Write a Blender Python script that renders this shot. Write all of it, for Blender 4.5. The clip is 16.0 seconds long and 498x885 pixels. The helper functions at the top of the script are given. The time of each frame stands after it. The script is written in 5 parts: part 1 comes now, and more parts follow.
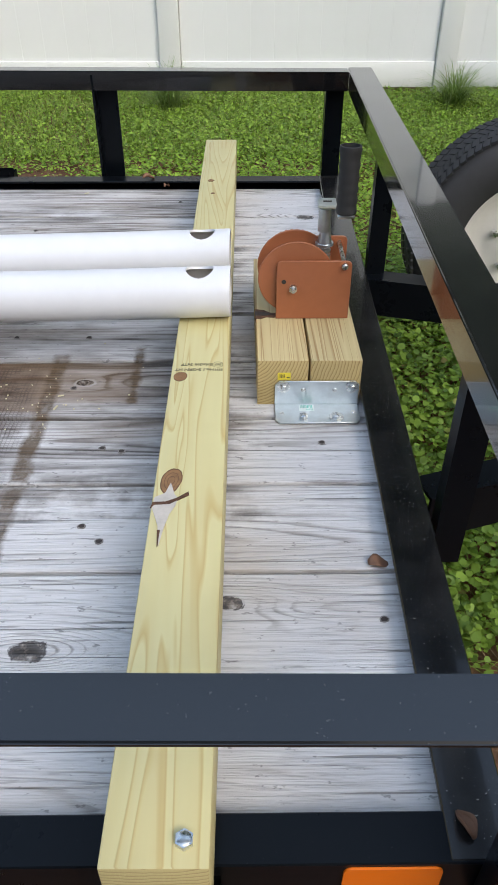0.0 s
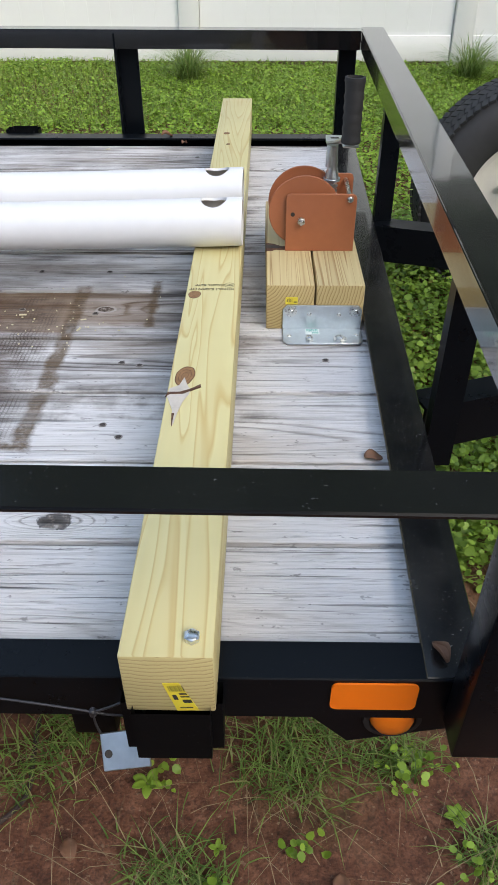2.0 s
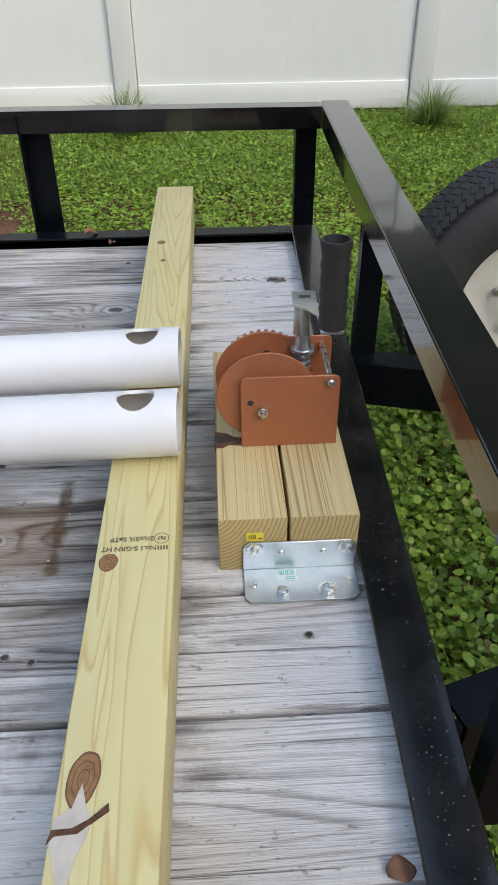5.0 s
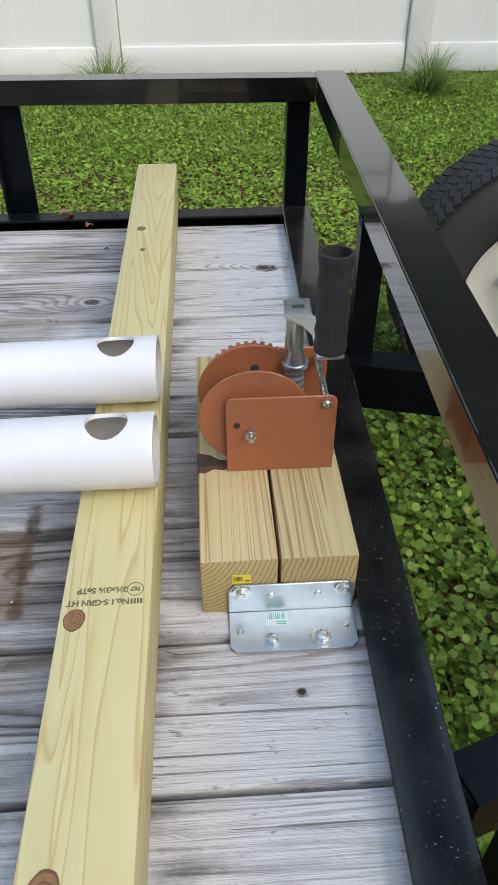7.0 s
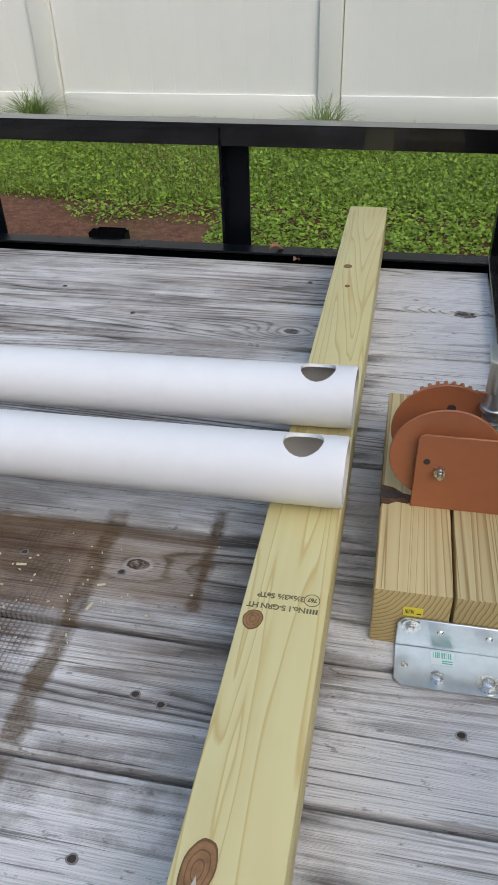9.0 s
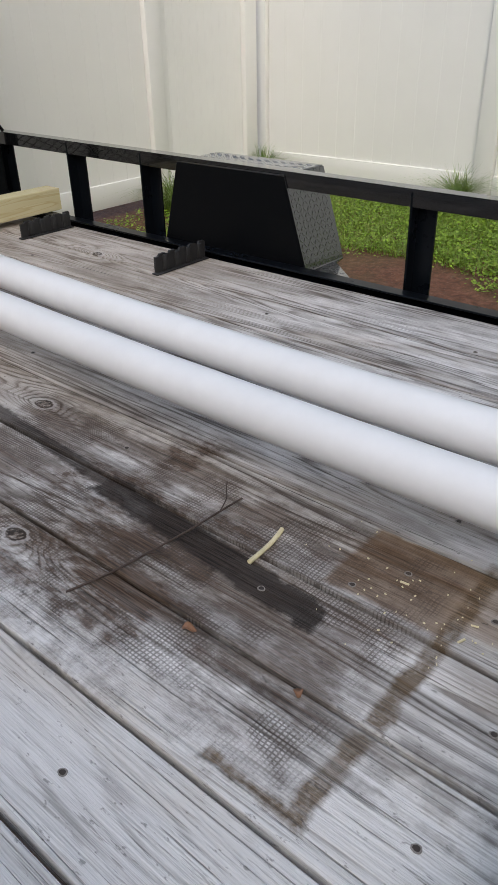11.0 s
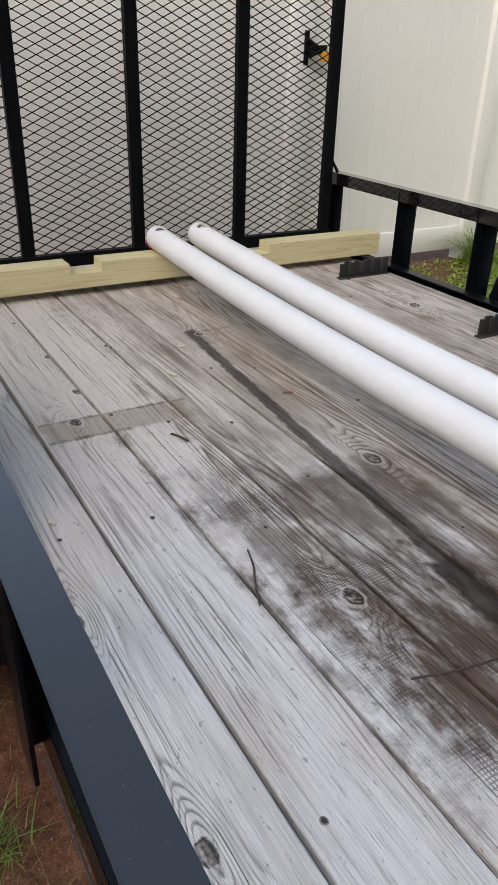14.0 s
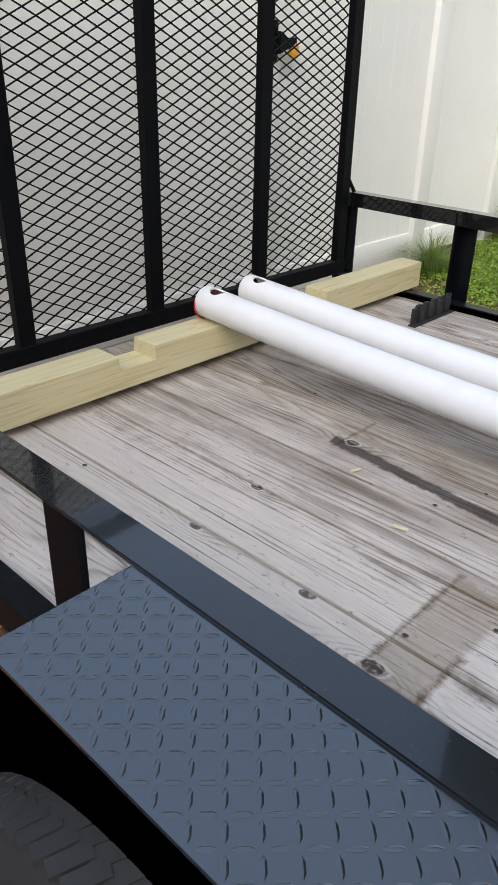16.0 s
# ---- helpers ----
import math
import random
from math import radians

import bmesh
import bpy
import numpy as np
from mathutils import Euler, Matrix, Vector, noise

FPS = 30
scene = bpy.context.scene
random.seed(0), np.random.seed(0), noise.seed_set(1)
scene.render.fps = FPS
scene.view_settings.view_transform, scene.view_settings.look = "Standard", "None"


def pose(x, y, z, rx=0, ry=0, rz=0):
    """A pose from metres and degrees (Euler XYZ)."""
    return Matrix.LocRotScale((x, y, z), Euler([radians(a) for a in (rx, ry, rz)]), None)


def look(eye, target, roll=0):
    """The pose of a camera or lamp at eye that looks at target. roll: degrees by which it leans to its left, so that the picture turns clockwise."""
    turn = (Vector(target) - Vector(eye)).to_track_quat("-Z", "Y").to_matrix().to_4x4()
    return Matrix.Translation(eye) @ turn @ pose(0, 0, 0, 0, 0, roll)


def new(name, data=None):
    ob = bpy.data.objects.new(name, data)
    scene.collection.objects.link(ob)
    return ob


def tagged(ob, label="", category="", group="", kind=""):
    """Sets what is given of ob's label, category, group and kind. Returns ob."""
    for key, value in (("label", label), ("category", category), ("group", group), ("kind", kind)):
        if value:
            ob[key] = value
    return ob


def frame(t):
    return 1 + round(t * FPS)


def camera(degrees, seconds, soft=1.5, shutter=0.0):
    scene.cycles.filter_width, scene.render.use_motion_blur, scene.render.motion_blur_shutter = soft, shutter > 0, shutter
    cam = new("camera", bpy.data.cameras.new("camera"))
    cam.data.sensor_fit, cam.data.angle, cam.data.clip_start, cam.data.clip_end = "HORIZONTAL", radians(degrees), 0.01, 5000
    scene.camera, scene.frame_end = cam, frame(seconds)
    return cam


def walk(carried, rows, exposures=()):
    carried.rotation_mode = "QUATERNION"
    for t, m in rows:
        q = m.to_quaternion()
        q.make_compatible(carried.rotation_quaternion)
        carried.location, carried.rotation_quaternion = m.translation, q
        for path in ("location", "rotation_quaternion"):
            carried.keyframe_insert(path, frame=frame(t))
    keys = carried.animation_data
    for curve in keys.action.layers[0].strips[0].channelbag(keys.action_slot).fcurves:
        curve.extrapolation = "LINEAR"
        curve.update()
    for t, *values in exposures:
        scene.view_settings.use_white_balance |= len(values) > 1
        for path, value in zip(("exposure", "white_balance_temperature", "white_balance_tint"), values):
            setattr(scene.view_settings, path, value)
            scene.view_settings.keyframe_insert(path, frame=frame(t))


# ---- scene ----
cam = camera(37.6, 16.0)
PATH = [
    (0, (0.4204, 0.3471, 0.7314), (0.4418, 2.1289, -0.6503), 0.1),
    (0.5, (0.4125, 0.3189, 0.6886), (0.4159, 2.0816, -0.7156), -0.1),
    (1, (0.4035, 0.2784, 0.6694), (0.3933, 2.0309, -0.7483), -0.2),
    (1.5, (0.4192, 0.2367, 0.6796), (0.4012, 1.9880, -0.7393), -0.0),
    (2, (0.4316, 0.1961, 0.6863), (0.4068, 1.9587, -0.7190), -0.1),
    (2.5, (0.4452, 0.1848, 0.6886), (0.4226, 1.9621, -0.6976), -0.4),
    (3, (0.4463, 0.2648, 0.7044), (0.4485, 2.0511, -0.6706), -0.5),
    (3.5, (0.4170, 0.4012, 0.7202), (0.4587, 2.1976, -0.6401), -0.5),
    (4, (0.4057, 0.4914, 0.7224), (0.4790, 2.2901, -0.6345), -0.5),
    (4.5, (0.4305, 0.6131, 0.7213), (0.5117, 2.4118, -0.6345), -0.5),
    (4.7, (0.4508, 0.6706, 0.7100), (0.5319, 2.4715, -0.6424), -0.6),
    (7, (0.4666, 0.8622, 0.7010), (0.5782, 2.5955, -0.7348), -0.0),
    (7.5, (0.4745, 0.8667, 0.7010), (0.5590, 2.6022, -0.7359), 0.1),
    (8, (0.4643, 0.8655, 0.7032), (0.4936, 2.6135, -0.7202), 0.5),
    (8.5, (0.4542, 0.8486, 0.7134), (0.3122, 2.6180, -0.6762), -0.7),
    (9, (0.4325, 0.8200, 0.7110), (0.0725, 2.4950, -0.5490), -1.85),
    (9.5, (0.391, 0.776, 0.718), (-0.151, 2.333, -0.414), -2.2),
    (10, (0.372, 0.692, 0.726), (-0.374, 2.203, -0.351), -1.9),
    (10.2, (0.369, 0.659, 0.727), (-0.456, 2.140, -0.336), -1.8),
    (12.3, (0.3280, 0.6751, 0.7641), (-1.3355, 1.7401, -0.3223), 0.0),
    (12.5, (0.3257, 0.6728, 0.7641), (-1.3716, 1.6860, -0.3201), 0.2),
    (13, (0.3088, 0.6582, 0.7652), (-1.4403, 1.5857, -0.3133), 0.8),
    (13.5, (0.2694, 0.6244, 0.7664), (-1.4809, 1.5598, -0.3020), 1.5),
    (14, (0.1341, 0.5218, 0.7720), (-1.5857, 1.5271, -0.2829), 1.8),
    (14.5, (-0.0676, 0.4125, 0.7765), (-1.7412, 1.5113, -0.2603), 1.7),
    (15, (-0.3685, 0.3798, 0.7731), (-2.0173, 1.5192, -0.2581), 1.8),
    (15.5, (-0.6875, 0.3156, 0.7697), (-2.2315, 1.5879, -0.2694), 1.8),
    (16, (-0.9985, 0.2502, 0.7765), (-2.3543, 1.7018, -0.2896), 1.4),
]
EXPOSURES = [(0.0, 0.12, 6450, 10), (2.5, 0.24, 6450, 10), (4.7, -0.03, 6500, 10), (7.0, 0.06, 6500, 10), (9.0, -0.25, 6500, 10), (10.2, -0.35, 6550, 10), (12.3, -0.22, 6850, 11), (14.0, -0.13, 6800, 11), (16.0, 0.05, 6400, 10)]
walk(cam, [(t, look(eye, target, roll)) for t, eye, target, roll in PATH], EXPOSURES)

# ---- light ----
world = bpy.data.worlds.new("overcast_sky")
scene.world = world
world.use_nodes = True
wn, wl = world.node_tree.nodes, world.node_tree.links
SUN_EL, SUN_ROT = radians(40), radians(140)
sky = wn.new("ShaderNodeTexSky")
sky.sky_type, sky.sun_disc = "NISHITA", False
sky.sun_elevation, sky.sun_rotation = SUN_EL, SUN_ROT
sky.air_density, sky.dust_density, sky.ozone_density = 1.0, 4.0, 1.0
hsv = wn.new("ShaderNodeHueSaturation")
hsv.inputs["Saturation"].default_value = 0.55
wl.new(sky.outputs[0], hsv.inputs["Color"])
# thin high cloud: brighter overhead than at the horizon
geo = wn.new("ShaderNodeTexCoord")
sep = wn.new("ShaderNodeSeparateXYZ")
wl.new(geo.outputs["Generated"], sep.inputs[0])
lift = wn.new("ShaderNodeMath")
lift.operation, lift.use_clamp = "MULTIPLY_ADD", True
lift.inputs[1].default_value, lift.inputs[2].default_value = 0.25, 0.75
wl.new(sep.outputs["Z"], lift.inputs[0])
cloud = wn.new("ShaderNodeMix")
cloud.data_type, cloud.blend_type = "RGBA", "ADD"
cloud.inputs[0].default_value = 1.0
veil = wn.new("ShaderNodeMix")
veil.data_type = "RGBA"
veil.inputs[6].default_value, veil.inputs[7].default_value = (0, 0, 0, 1), (3.5, 5.0, 7.4, 1)
wl.new(lift.outputs[0], veil.inputs[0])
wl.new(hsv.outputs[0], cloud.inputs[6])
wl.new(veil.outputs[2], cloud.inputs[7])
wl.new(cloud.outputs[2], wn["Background"].inputs["Color"])
wn["Background"].inputs["Strength"].default_value = 0.12
sun = new("sun", bpy.data.lights.new("sun", "SUN"))
sun.data.energy, sun.data.angle, sun.data.color = 1.8, radians(50), (1.0, 0.89, 0.73)
sun.matrix_world = look((4.3, -5.1, 5.8), (0, 0, 0))

# ---- helpers for building ----
ZG = -0.46          # ground under the trailer


def thing(name, loc, label, category, group="", kind=""):
    ob = new(name)
    ob.location = loc
    ob.empty_display_size = 0.1
    return tagged(ob, label, category, group, kind)


def world_loc(ob):
    v = Vector(ob.location)
    while ob.parent:
        ob = ob.parent
        v = v + ob.location
    return v


def mesh_of(name, bm, mat, smooth=False):
    me = bpy.data.meshes.new(name)
    bmesh.ops.recalc_face_normals(bm, faces=bm.faces)
    bm.to_mesh(me)
    bm.free()
    for m in (mat if isinstance(mat, (list, tuple)) else [mat]):
        me.materials.append(m)
    if smooth:
        me.shade_smooth()
        me.set_sharp_from_angle(angle=radians(38))
    return me


def part(name, bm, mat, parent=None, label="", smooth=True):
    """Mesh given in world coordinates, hung under its parent."""
    ob = new(name, mesh_of(name, bm, mat, smooth))
    if parent is not None:
        ob.parent = parent
        ob.location = -world_loc(parent)
    return tagged(ob, label)


def box(bm, x0, x1, y0, y1, z0, z1, bevel=0.0, seg=1, m=None):
    c = Matrix.Translation(((x0 + x1) / 2, (y0 + y1) / 2, (z0 + z1) / 2)) @ Matrix.Diagonal((abs(x1 - x0), abs(y1 - y0), abs(z1 - z0), 1))
    if m is not None:
        c = m @ c
    vs = bmesh.ops.create_cube(bm, size=1, matrix=c)["verts"]
    if bevel > 0:
        es = list({e for v in vs for e in v.link_edges})
        bmesh.ops.bevel(bm, geom=es, offset=bevel, segments=seg, affect="EDGES", profile=0.5)
    return bm


def rod(bm, a, b, r, n=16, r2=None, cap=True):
    a, b = Vector(a), Vector(b)
    m = Matrix.Translation((a + b) / 2) @ (b - a).to_track_quat("Z", "Y").to_matrix().to_4x4()
    bmesh.ops.create_cone(bm, cap_ends=cap, segments=n, radius1=r, radius2=r if r2 is None else r2, depth=(b - a).length, matrix=m)
    return bm


def prism(bm, poly, axis, a, b):
    """Extrude a polygon of 2D points along an axis from a to b."""
    def p3(p, w):
        return {"x": (w, p[0], p[1]), "y": (p[0], w, p[1]), "z": (p[0], p[1], w)}[axis]
    lo = [bm.verts.new(p3(p, a)) for p in poly]
    hi = [bm.verts.new(p3(p, b)) for p in poly]
    n = len(poly)
    for i in range(n):
        bm.faces.new((lo[i], lo[(i + 1) % n], hi[(i + 1) % n], hi[i]))
    bm.faces.new(lo)
    bm.faces.new(hi[::-1])
    return bm


def lathe(bm, prof, m, n=32):
    """Turn a profile of (radius, height) round the z axis of m; open at both ends."""
    rings = []
    for r, h in prof:
        rings.append([bm.verts.new(m @ Vector((r * math.cos(2 * math.pi * k / n), r * math.sin(2 * math.pi * k / n), h))) for k in range(n)])
    for a, b in zip(rings, rings[1:]):
        for k in range(n):
            bm.faces.new((a[k], a[(k + 1) % n], b[(k + 1) % n], b[k]))
    return rings


def hexbolt(bm, p, d, r=0.008, h=0.006, washer=0.0):
    p, d = Vector(p), Vector(d)
    if washer:
        rod(bm, p, p + d * 0.002, washer, 20)
    rod(bm, p, p + d * h, r, 6)
    rod(bm, p + d * h, p + d * (h + 0.001), r * 0.8, 12, r * 0.6)


# ---- materials ----
def material(name):
    m = bpy.data.materials.new(name)
    m.use_nodes = True
    nt = m.node_tree
    return m, nt, nt.nodes["Principled BSDF"]


def nd(nt, kind, **kw):
    n = nt.nodes.new(kind)
    for k, v in kw.items():
        n.inputs[k.replace("_", " ")].default_value = v
    return n


def mapped(nt, scale, source="pos", jitter=0.0):
    """World position (metres) scaled, with a shift of its own for each object."""
    g = nt.nodes.new("ShaderNodeNewGeometry")
    out = g.outputs["Position"]
    if jitter:
        o = nt.nodes.new("ShaderNodeObjectInfo")
        mul = nt.nodes.new("ShaderNodeVectorMath")
        mul.operation = "SCALE"
        mul.inputs[0].default_value = (3.1, 7.7, 5.3)
        nt.links.new(o.outputs["Random"], mul.inputs["Scale"])
        add = nt.nodes.new("ShaderNodeVectorMath")
        nt.links.new(out, add.inputs[0])
        nt.links.new(mul.outputs[0], add.inputs[1])
        out = add.outputs[0]
    mp = nt.nodes.new("ShaderNodeMapping")
    mp.inputs["Scale"].default_value = scale
    nt.links.new(out, mp.inputs["Vector"])
    return mp.outputs[0]


def noise_tex(nt, vec, scale, detail=4.0, rough=0.6, distort=0.0):
    n = nd(nt, "ShaderNodeTexNoise", Scale=scale, Detail=detail, Roughness=rough, Distortion=distort)
    if vec is not None:
        nt.links.new(vec, n.inputs["Vector"])
    return n.outputs["Fac"]


def ramp(nt, fac, stops):
    r = nt.nodes.new("ShaderNodeValToRGB")
    e = r.color_ramp.elements
    while len(e) < len(stops):
        e.new(0.5)
    for el, (p, c) in zip(e, stops):
        el.position = p
        el.color = (*c, 1) if len(c) == 3 else c
    nt.links.new(fac, r.inputs[0])
    return r.outputs[0]


def mix(nt, fac, a, b, mode="MIX"):
    n = nt.nodes.new("ShaderNodeMix")
    n.data_type, n.blend_type = "RGBA", mode
    for sock, v in ((n.inputs[0], fac), (n.inputs[6], a), (n.inputs[7], b)):
        if isinstance(v, (int, float)):
            sock.default_value = v
        elif isinstance(v, tuple):
            sock.default_value = (*v, 1) if len(v) == 3 else v
        else:
            nt.links.new(v, sock)
    return n.outputs[2]


def calc(nt, op, a, b=0.0, c=None, clamp=False):
    n = nt.nodes.new("ShaderNodeMath")
    n.operation, n.use_clamp = op, clamp
    for sock, v in zip(n.inputs, (a, b, c)):
        if v is None:
            continue
        if isinstance(v, (int, float)):
            sock.default_value = v
        else:
            nt.links.new(v, sock)
    return n.outputs[0]


def bump(nt, bsdf, height, dist=0.002, strength=0.6):
    b = nd(nt, "ShaderNodeBump", Strength=strength, Distance=dist)
    nt.links.new(height, b.inputs["Height"])
    nt.links.new(b.outputs[0], bsdf.inputs["Normal"])


def rgb(v):
    return (v[0], v[1], v[2], 1)


def black_paint(name="black_paint", rough=0.20, base=(0.0045, 0.0047, 0.0055), dusty=0.5, gloss=0.9, spec=0.5):
    m, nt, b = material(name)
    v = mapped(nt, (1, 1, 1))
    smear = noise_tex(nt, v, 9, 5, 0.65)
    specks = noise_tex(nt, v, 330, 1, 0.5)
    dust = ramp(nt, specks, [(0.0, (0, 0, 0)), (0.73, (0, 0, 0)), (0.77, (1, 1, 1))])
    film = ramp(nt, smear, [(0.45, (0, 0, 0)), (0.8, (1, 1, 1))])
    c = mix(nt, calc(nt, "MULTIPLY", film, 0.10 * dusty), base, (0.30, 0.28, 0.25))
    c = mix(nt, calc(nt, "MULTIPLY", dust, 0.55 * dusty), c, (0.55, 0.54, 0.52))
    nt.links.new(c, b.inputs["Base Color"])
    nt.links.new(calc(nt, "MULTIPLY_ADD", smear, 0.18, rough - 0.1), b.inputs["Roughness"])
    b.inputs["Coat Weight"].default_value, b.inputs["Coat Roughness"].default_value = gloss, 0.05
    b.inputs["Specular IOR Level"].default_value = spec
    bump(nt, b, noise_tex(nt, v, 60, 2), 0.0004, 0.2)
    return m


def plain(name, col, rough=0.5, metal=0.0, var=0.12, scale=40.0, bumpy=0.0):
    m, nt, b = material(name)
    v = mapped(nt, (1, 1, 1))
    n1, n2 = noise_tex(nt, v, scale, 5), noise_tex(nt, v, scale * 0.12, 3)
    n = calc(nt, "MULTIPLY", calc(nt, "ADD", n1, n2), 0.5)
    dark = tuple(x * (1 - var * 2) for x in col)
    light = tuple(min(1, x * (1 + var)) for x in col)
    nt.links.new(ramp(nt, n, [(0.3, dark), (0.7, light)]), b.inputs["Base Color"])
    b.inputs["Metallic"].default_value = metal
    nt.links.new(calc(nt, "MULTIPLY_ADD", n1, 0.2, rough - 0.1), b.inputs["Roughness"])
    if bumpy:
        bump(nt, b, n1, bumpy, 0.5)
    return m


def box_mask(nt, x0, x1, y0, y1, soft, wobble, shear=0.0, grain=22):
    """1 inside a rectangle of the plan with an uneven edge."""
    g = nt.nodes.new("ShaderNodeNewGeometry")
    sep = nt.nodes.new("ShaderNodeSeparateXYZ")
    nt.links.new(g.outputs["Position"], sep.inputs[0])
    w = calc(nt, "MULTIPLY", calc(nt, "SUBTRACT", noise_tex(nt, g.outputs["Position"], grain, 5, 0.65), 0.5), wobble)
    coord = {"X": sep.outputs["X"], "Y": calc(nt, "MULTIPLY_ADD", sep.outputs["X"], shear, sep.outputs["Y"])}
    d = None
    for ax, lo, hi in (("X", x0, x1), ("Y", y0, y1)):
        k = calc(nt, "ABSOLUTE", calc(nt, "SUBTRACT", coord[ax], (lo + hi) / 2))
        k = calc(nt, "SUBTRACT", (hi - lo) / 2, k)
        d = k if d is None else calc(nt, "MINIMUM", d, k)
    return calc(nt, "DIVIDE", calc(nt, "ADD", d, w), soft, clamp=True)


# knots of the deck boards: x, y, radius
DECK_KNOTS = [(0.164, 0.885, 0.030), (0.406, 0.956, 0.022), (0.594, 2.284, 0.030), (-0.731, 0.728, 0.030), (-0.310, 0.745, 0.024), (-0.178, 0.770, 0.022),
              (-0.584, 1.146, 0.026), (-0.939, 1.464, 0.030), (-1.56, 0.999, 0.020), (-1.39, 0.942, 0.024), (-1.83, 1.0, 0.018), (-1.845, 1.183, 0.018),
              (-1.821, 1.474, 0.020), (0.135, 1.470, 0.018), (0.241, 2.159, 0.022), (-1.775, 2.307, 0.028)]


def deck_wood():
    m, nt, b = material("weathered_deck_wood")
    g = nt.nodes.new("ShaderNodeNewGeometry")
    sep = nt.nodes.new("ShaderNodeSeparateXYZ")
    nt.links.new(g.outputs["Position"], sep.inputs[0])
    px, py = sep.outputs["X"], sep.outputs["Y"]
    fine = noise_tex(nt, mapped(nt, (6, 300, 300), jitter=1), 1.6, 4, 0.62, 0.15)
    mid = noise_tex(nt, mapped(nt, (0.8, 24, 24), jitter=1), 1.4, 4, 0.58, 0.35)
    big = noise_tex(nt, mapped(nt, (1.8, 4.2, 4.2), jitter=1), 1.5, 5, 0.60, 0.4)
    # growth rings: contour lines of a slow field, bulging round every knot
    field = calc(nt, "MULTIPLY", noise_tex(nt, mapped(nt, (0.30, 5.5, 5.5), jitter=1), 1.25, 2, 0.40, 0.20), 34.0)
    field = calc(nt, "MULTIPLY_ADD", mid, 1.6, field)
    halo, core = None, None
    kn = calc(nt, "MULTIPLY_ADD", noise_tex(nt, g.outputs["Position"], 48, 5, 0.65), 2.0, 0.10)
    for kx, ky, kr in DECK_KNOTS:
        ex = calc(nt, "DIVIDE", calc(nt, "SUBTRACT", px, kx), kr * 2.4)
        ey = calc(nt, "DIVIDE", calc(nt, "SUBTRACT", py, ky), kr * 0.95)
        d2 = calc(nt, "ADD", calc(nt, "MULTIPLY", ex, ex), calc(nt, "MULTIPLY", ey, ey))
        e = calc(nt, "MULTIPLY", calc(nt, "POWER", 2.718, calc(nt, "MULTIPLY", d2, -0.55)), min(1.0, (kr / 0.026) ** 3))
        cx = calc(nt, "MULTIPLY", ex, 2.4 / 0.90)
        cy = calc(nt, "MULTIPLY", ey, 0.95 / 0.60)
        c2 = calc(nt, "MULTIPLY", calc(nt, "ADD", calc(nt, "MULTIPLY", cx, cx), calc(nt, "MULTIPLY", cy, cy)), kn)
        core = c2 if core is None else calc(nt, "MINIMUM", core, c2)
        halo = e if halo is None else calc(nt, "ADD", halo, e)
    field = calc(nt, "MULTIPLY_ADD", halo, 6.5, field)
    ring = calc(nt, "FRACT", field)
    show = ramp(nt, noise_tex(nt, mapped(nt, (0.9, 6, 6), jitter=1), 1.7, 3, 0.6), [(0.36, (0.12, 0.12, 0.12)), (0.62, (1, 1, 1))])
    show = calc(nt, "MAXIMUM", show, calc(nt, "MULTIPLY", halo, 1.2, clamp=True))
    ringline = ramp(nt, ring, [(0.0, (0.25, 0.25, 0.25)), (0.22, (0, 0, 0)), (0.55, (0.12, 0.12, 0.12)), (0.82, (1, 1, 1)), (0.90, (1, 1, 1)), (1.0, (0.25, 0.25, 0.25))])
    ringline = calc(nt, "MULTIPLY", ringline, show)
    # boards towards the near side are bleached; front end lighter, under the pipes slightly darker
    bleach = box_mask(nt, -3.0, 0.9, 0.4, 1.19, 0.10, 0.25)
    dim = box_mask(nt, -3.0, 0.40, 1.34, 1.95, 0.10, 0.2)
    bright = calc(nt, "MAXIMUM", bleach, box_mask(nt, 0.36, 0.9, 0.4, 2.7, 0.10, 0.2))
    blotch = noise_tex(nt, mapped(nt, (5, 16, 16), jitter=1), 1.4, 5, 0.65)
    tone = calc(nt, "ADD", calc(nt, "MULTIPLY", mid, 0.44), calc(nt, "MULTIPLY_ADD", big, 0.56, calc(nt, "MULTIPLY_ADD", blotch, 0.32, -0.025)))
    tone = calc(nt, "ADD", tone, calc(nt, "MULTIPLY_ADD", bright, 0.205, calc(nt, "MULTIPLY", dim, -0.035)))
    tone = calc(nt, "SUBTRACT", tone, calc(nt, "MULTIPLY", ringline, calc(nt, "MULTIPLY_ADD", big, 0.50, 0.0)))
    col = ramp(nt, tone, [(0.38, (0.085, 0.075, 0.070)), (0.49, (0.235, 0.218, 0.210)), (0.60, (0.44, 0.424, 0.417)), (0.72, (0.70, 0.685, 0.685))])
    streak = ramp(nt, fine, [(0.30, (1, 1, 1)), (0.44, (0.35, 0.35, 0.35)), (0.56, (0, 0, 0))])
    streak2 = ramp(nt, noise_tex(nt, mapped(nt, (1.6, 120, 120), jitter=1), 1.5, 3, 0.55, 0.15), [(0.33, (1, 1, 1)), (0.37, (0, 0, 0))])
    # bold growth rings stand out on the two bleached boards of the near side
    bold = calc(nt, "MULTIPLY", box_mask(nt, -2.4, 0.1, 0.60, 1.01, 0.06, 0.10), calc(nt, "MULTIPLY_ADD", big, 0.9, -0.02, clamp=True))
    col = mix(nt, calc(nt, "MULTIPLY", ringline, bold), col, (0.17, 0.158, 0.155))
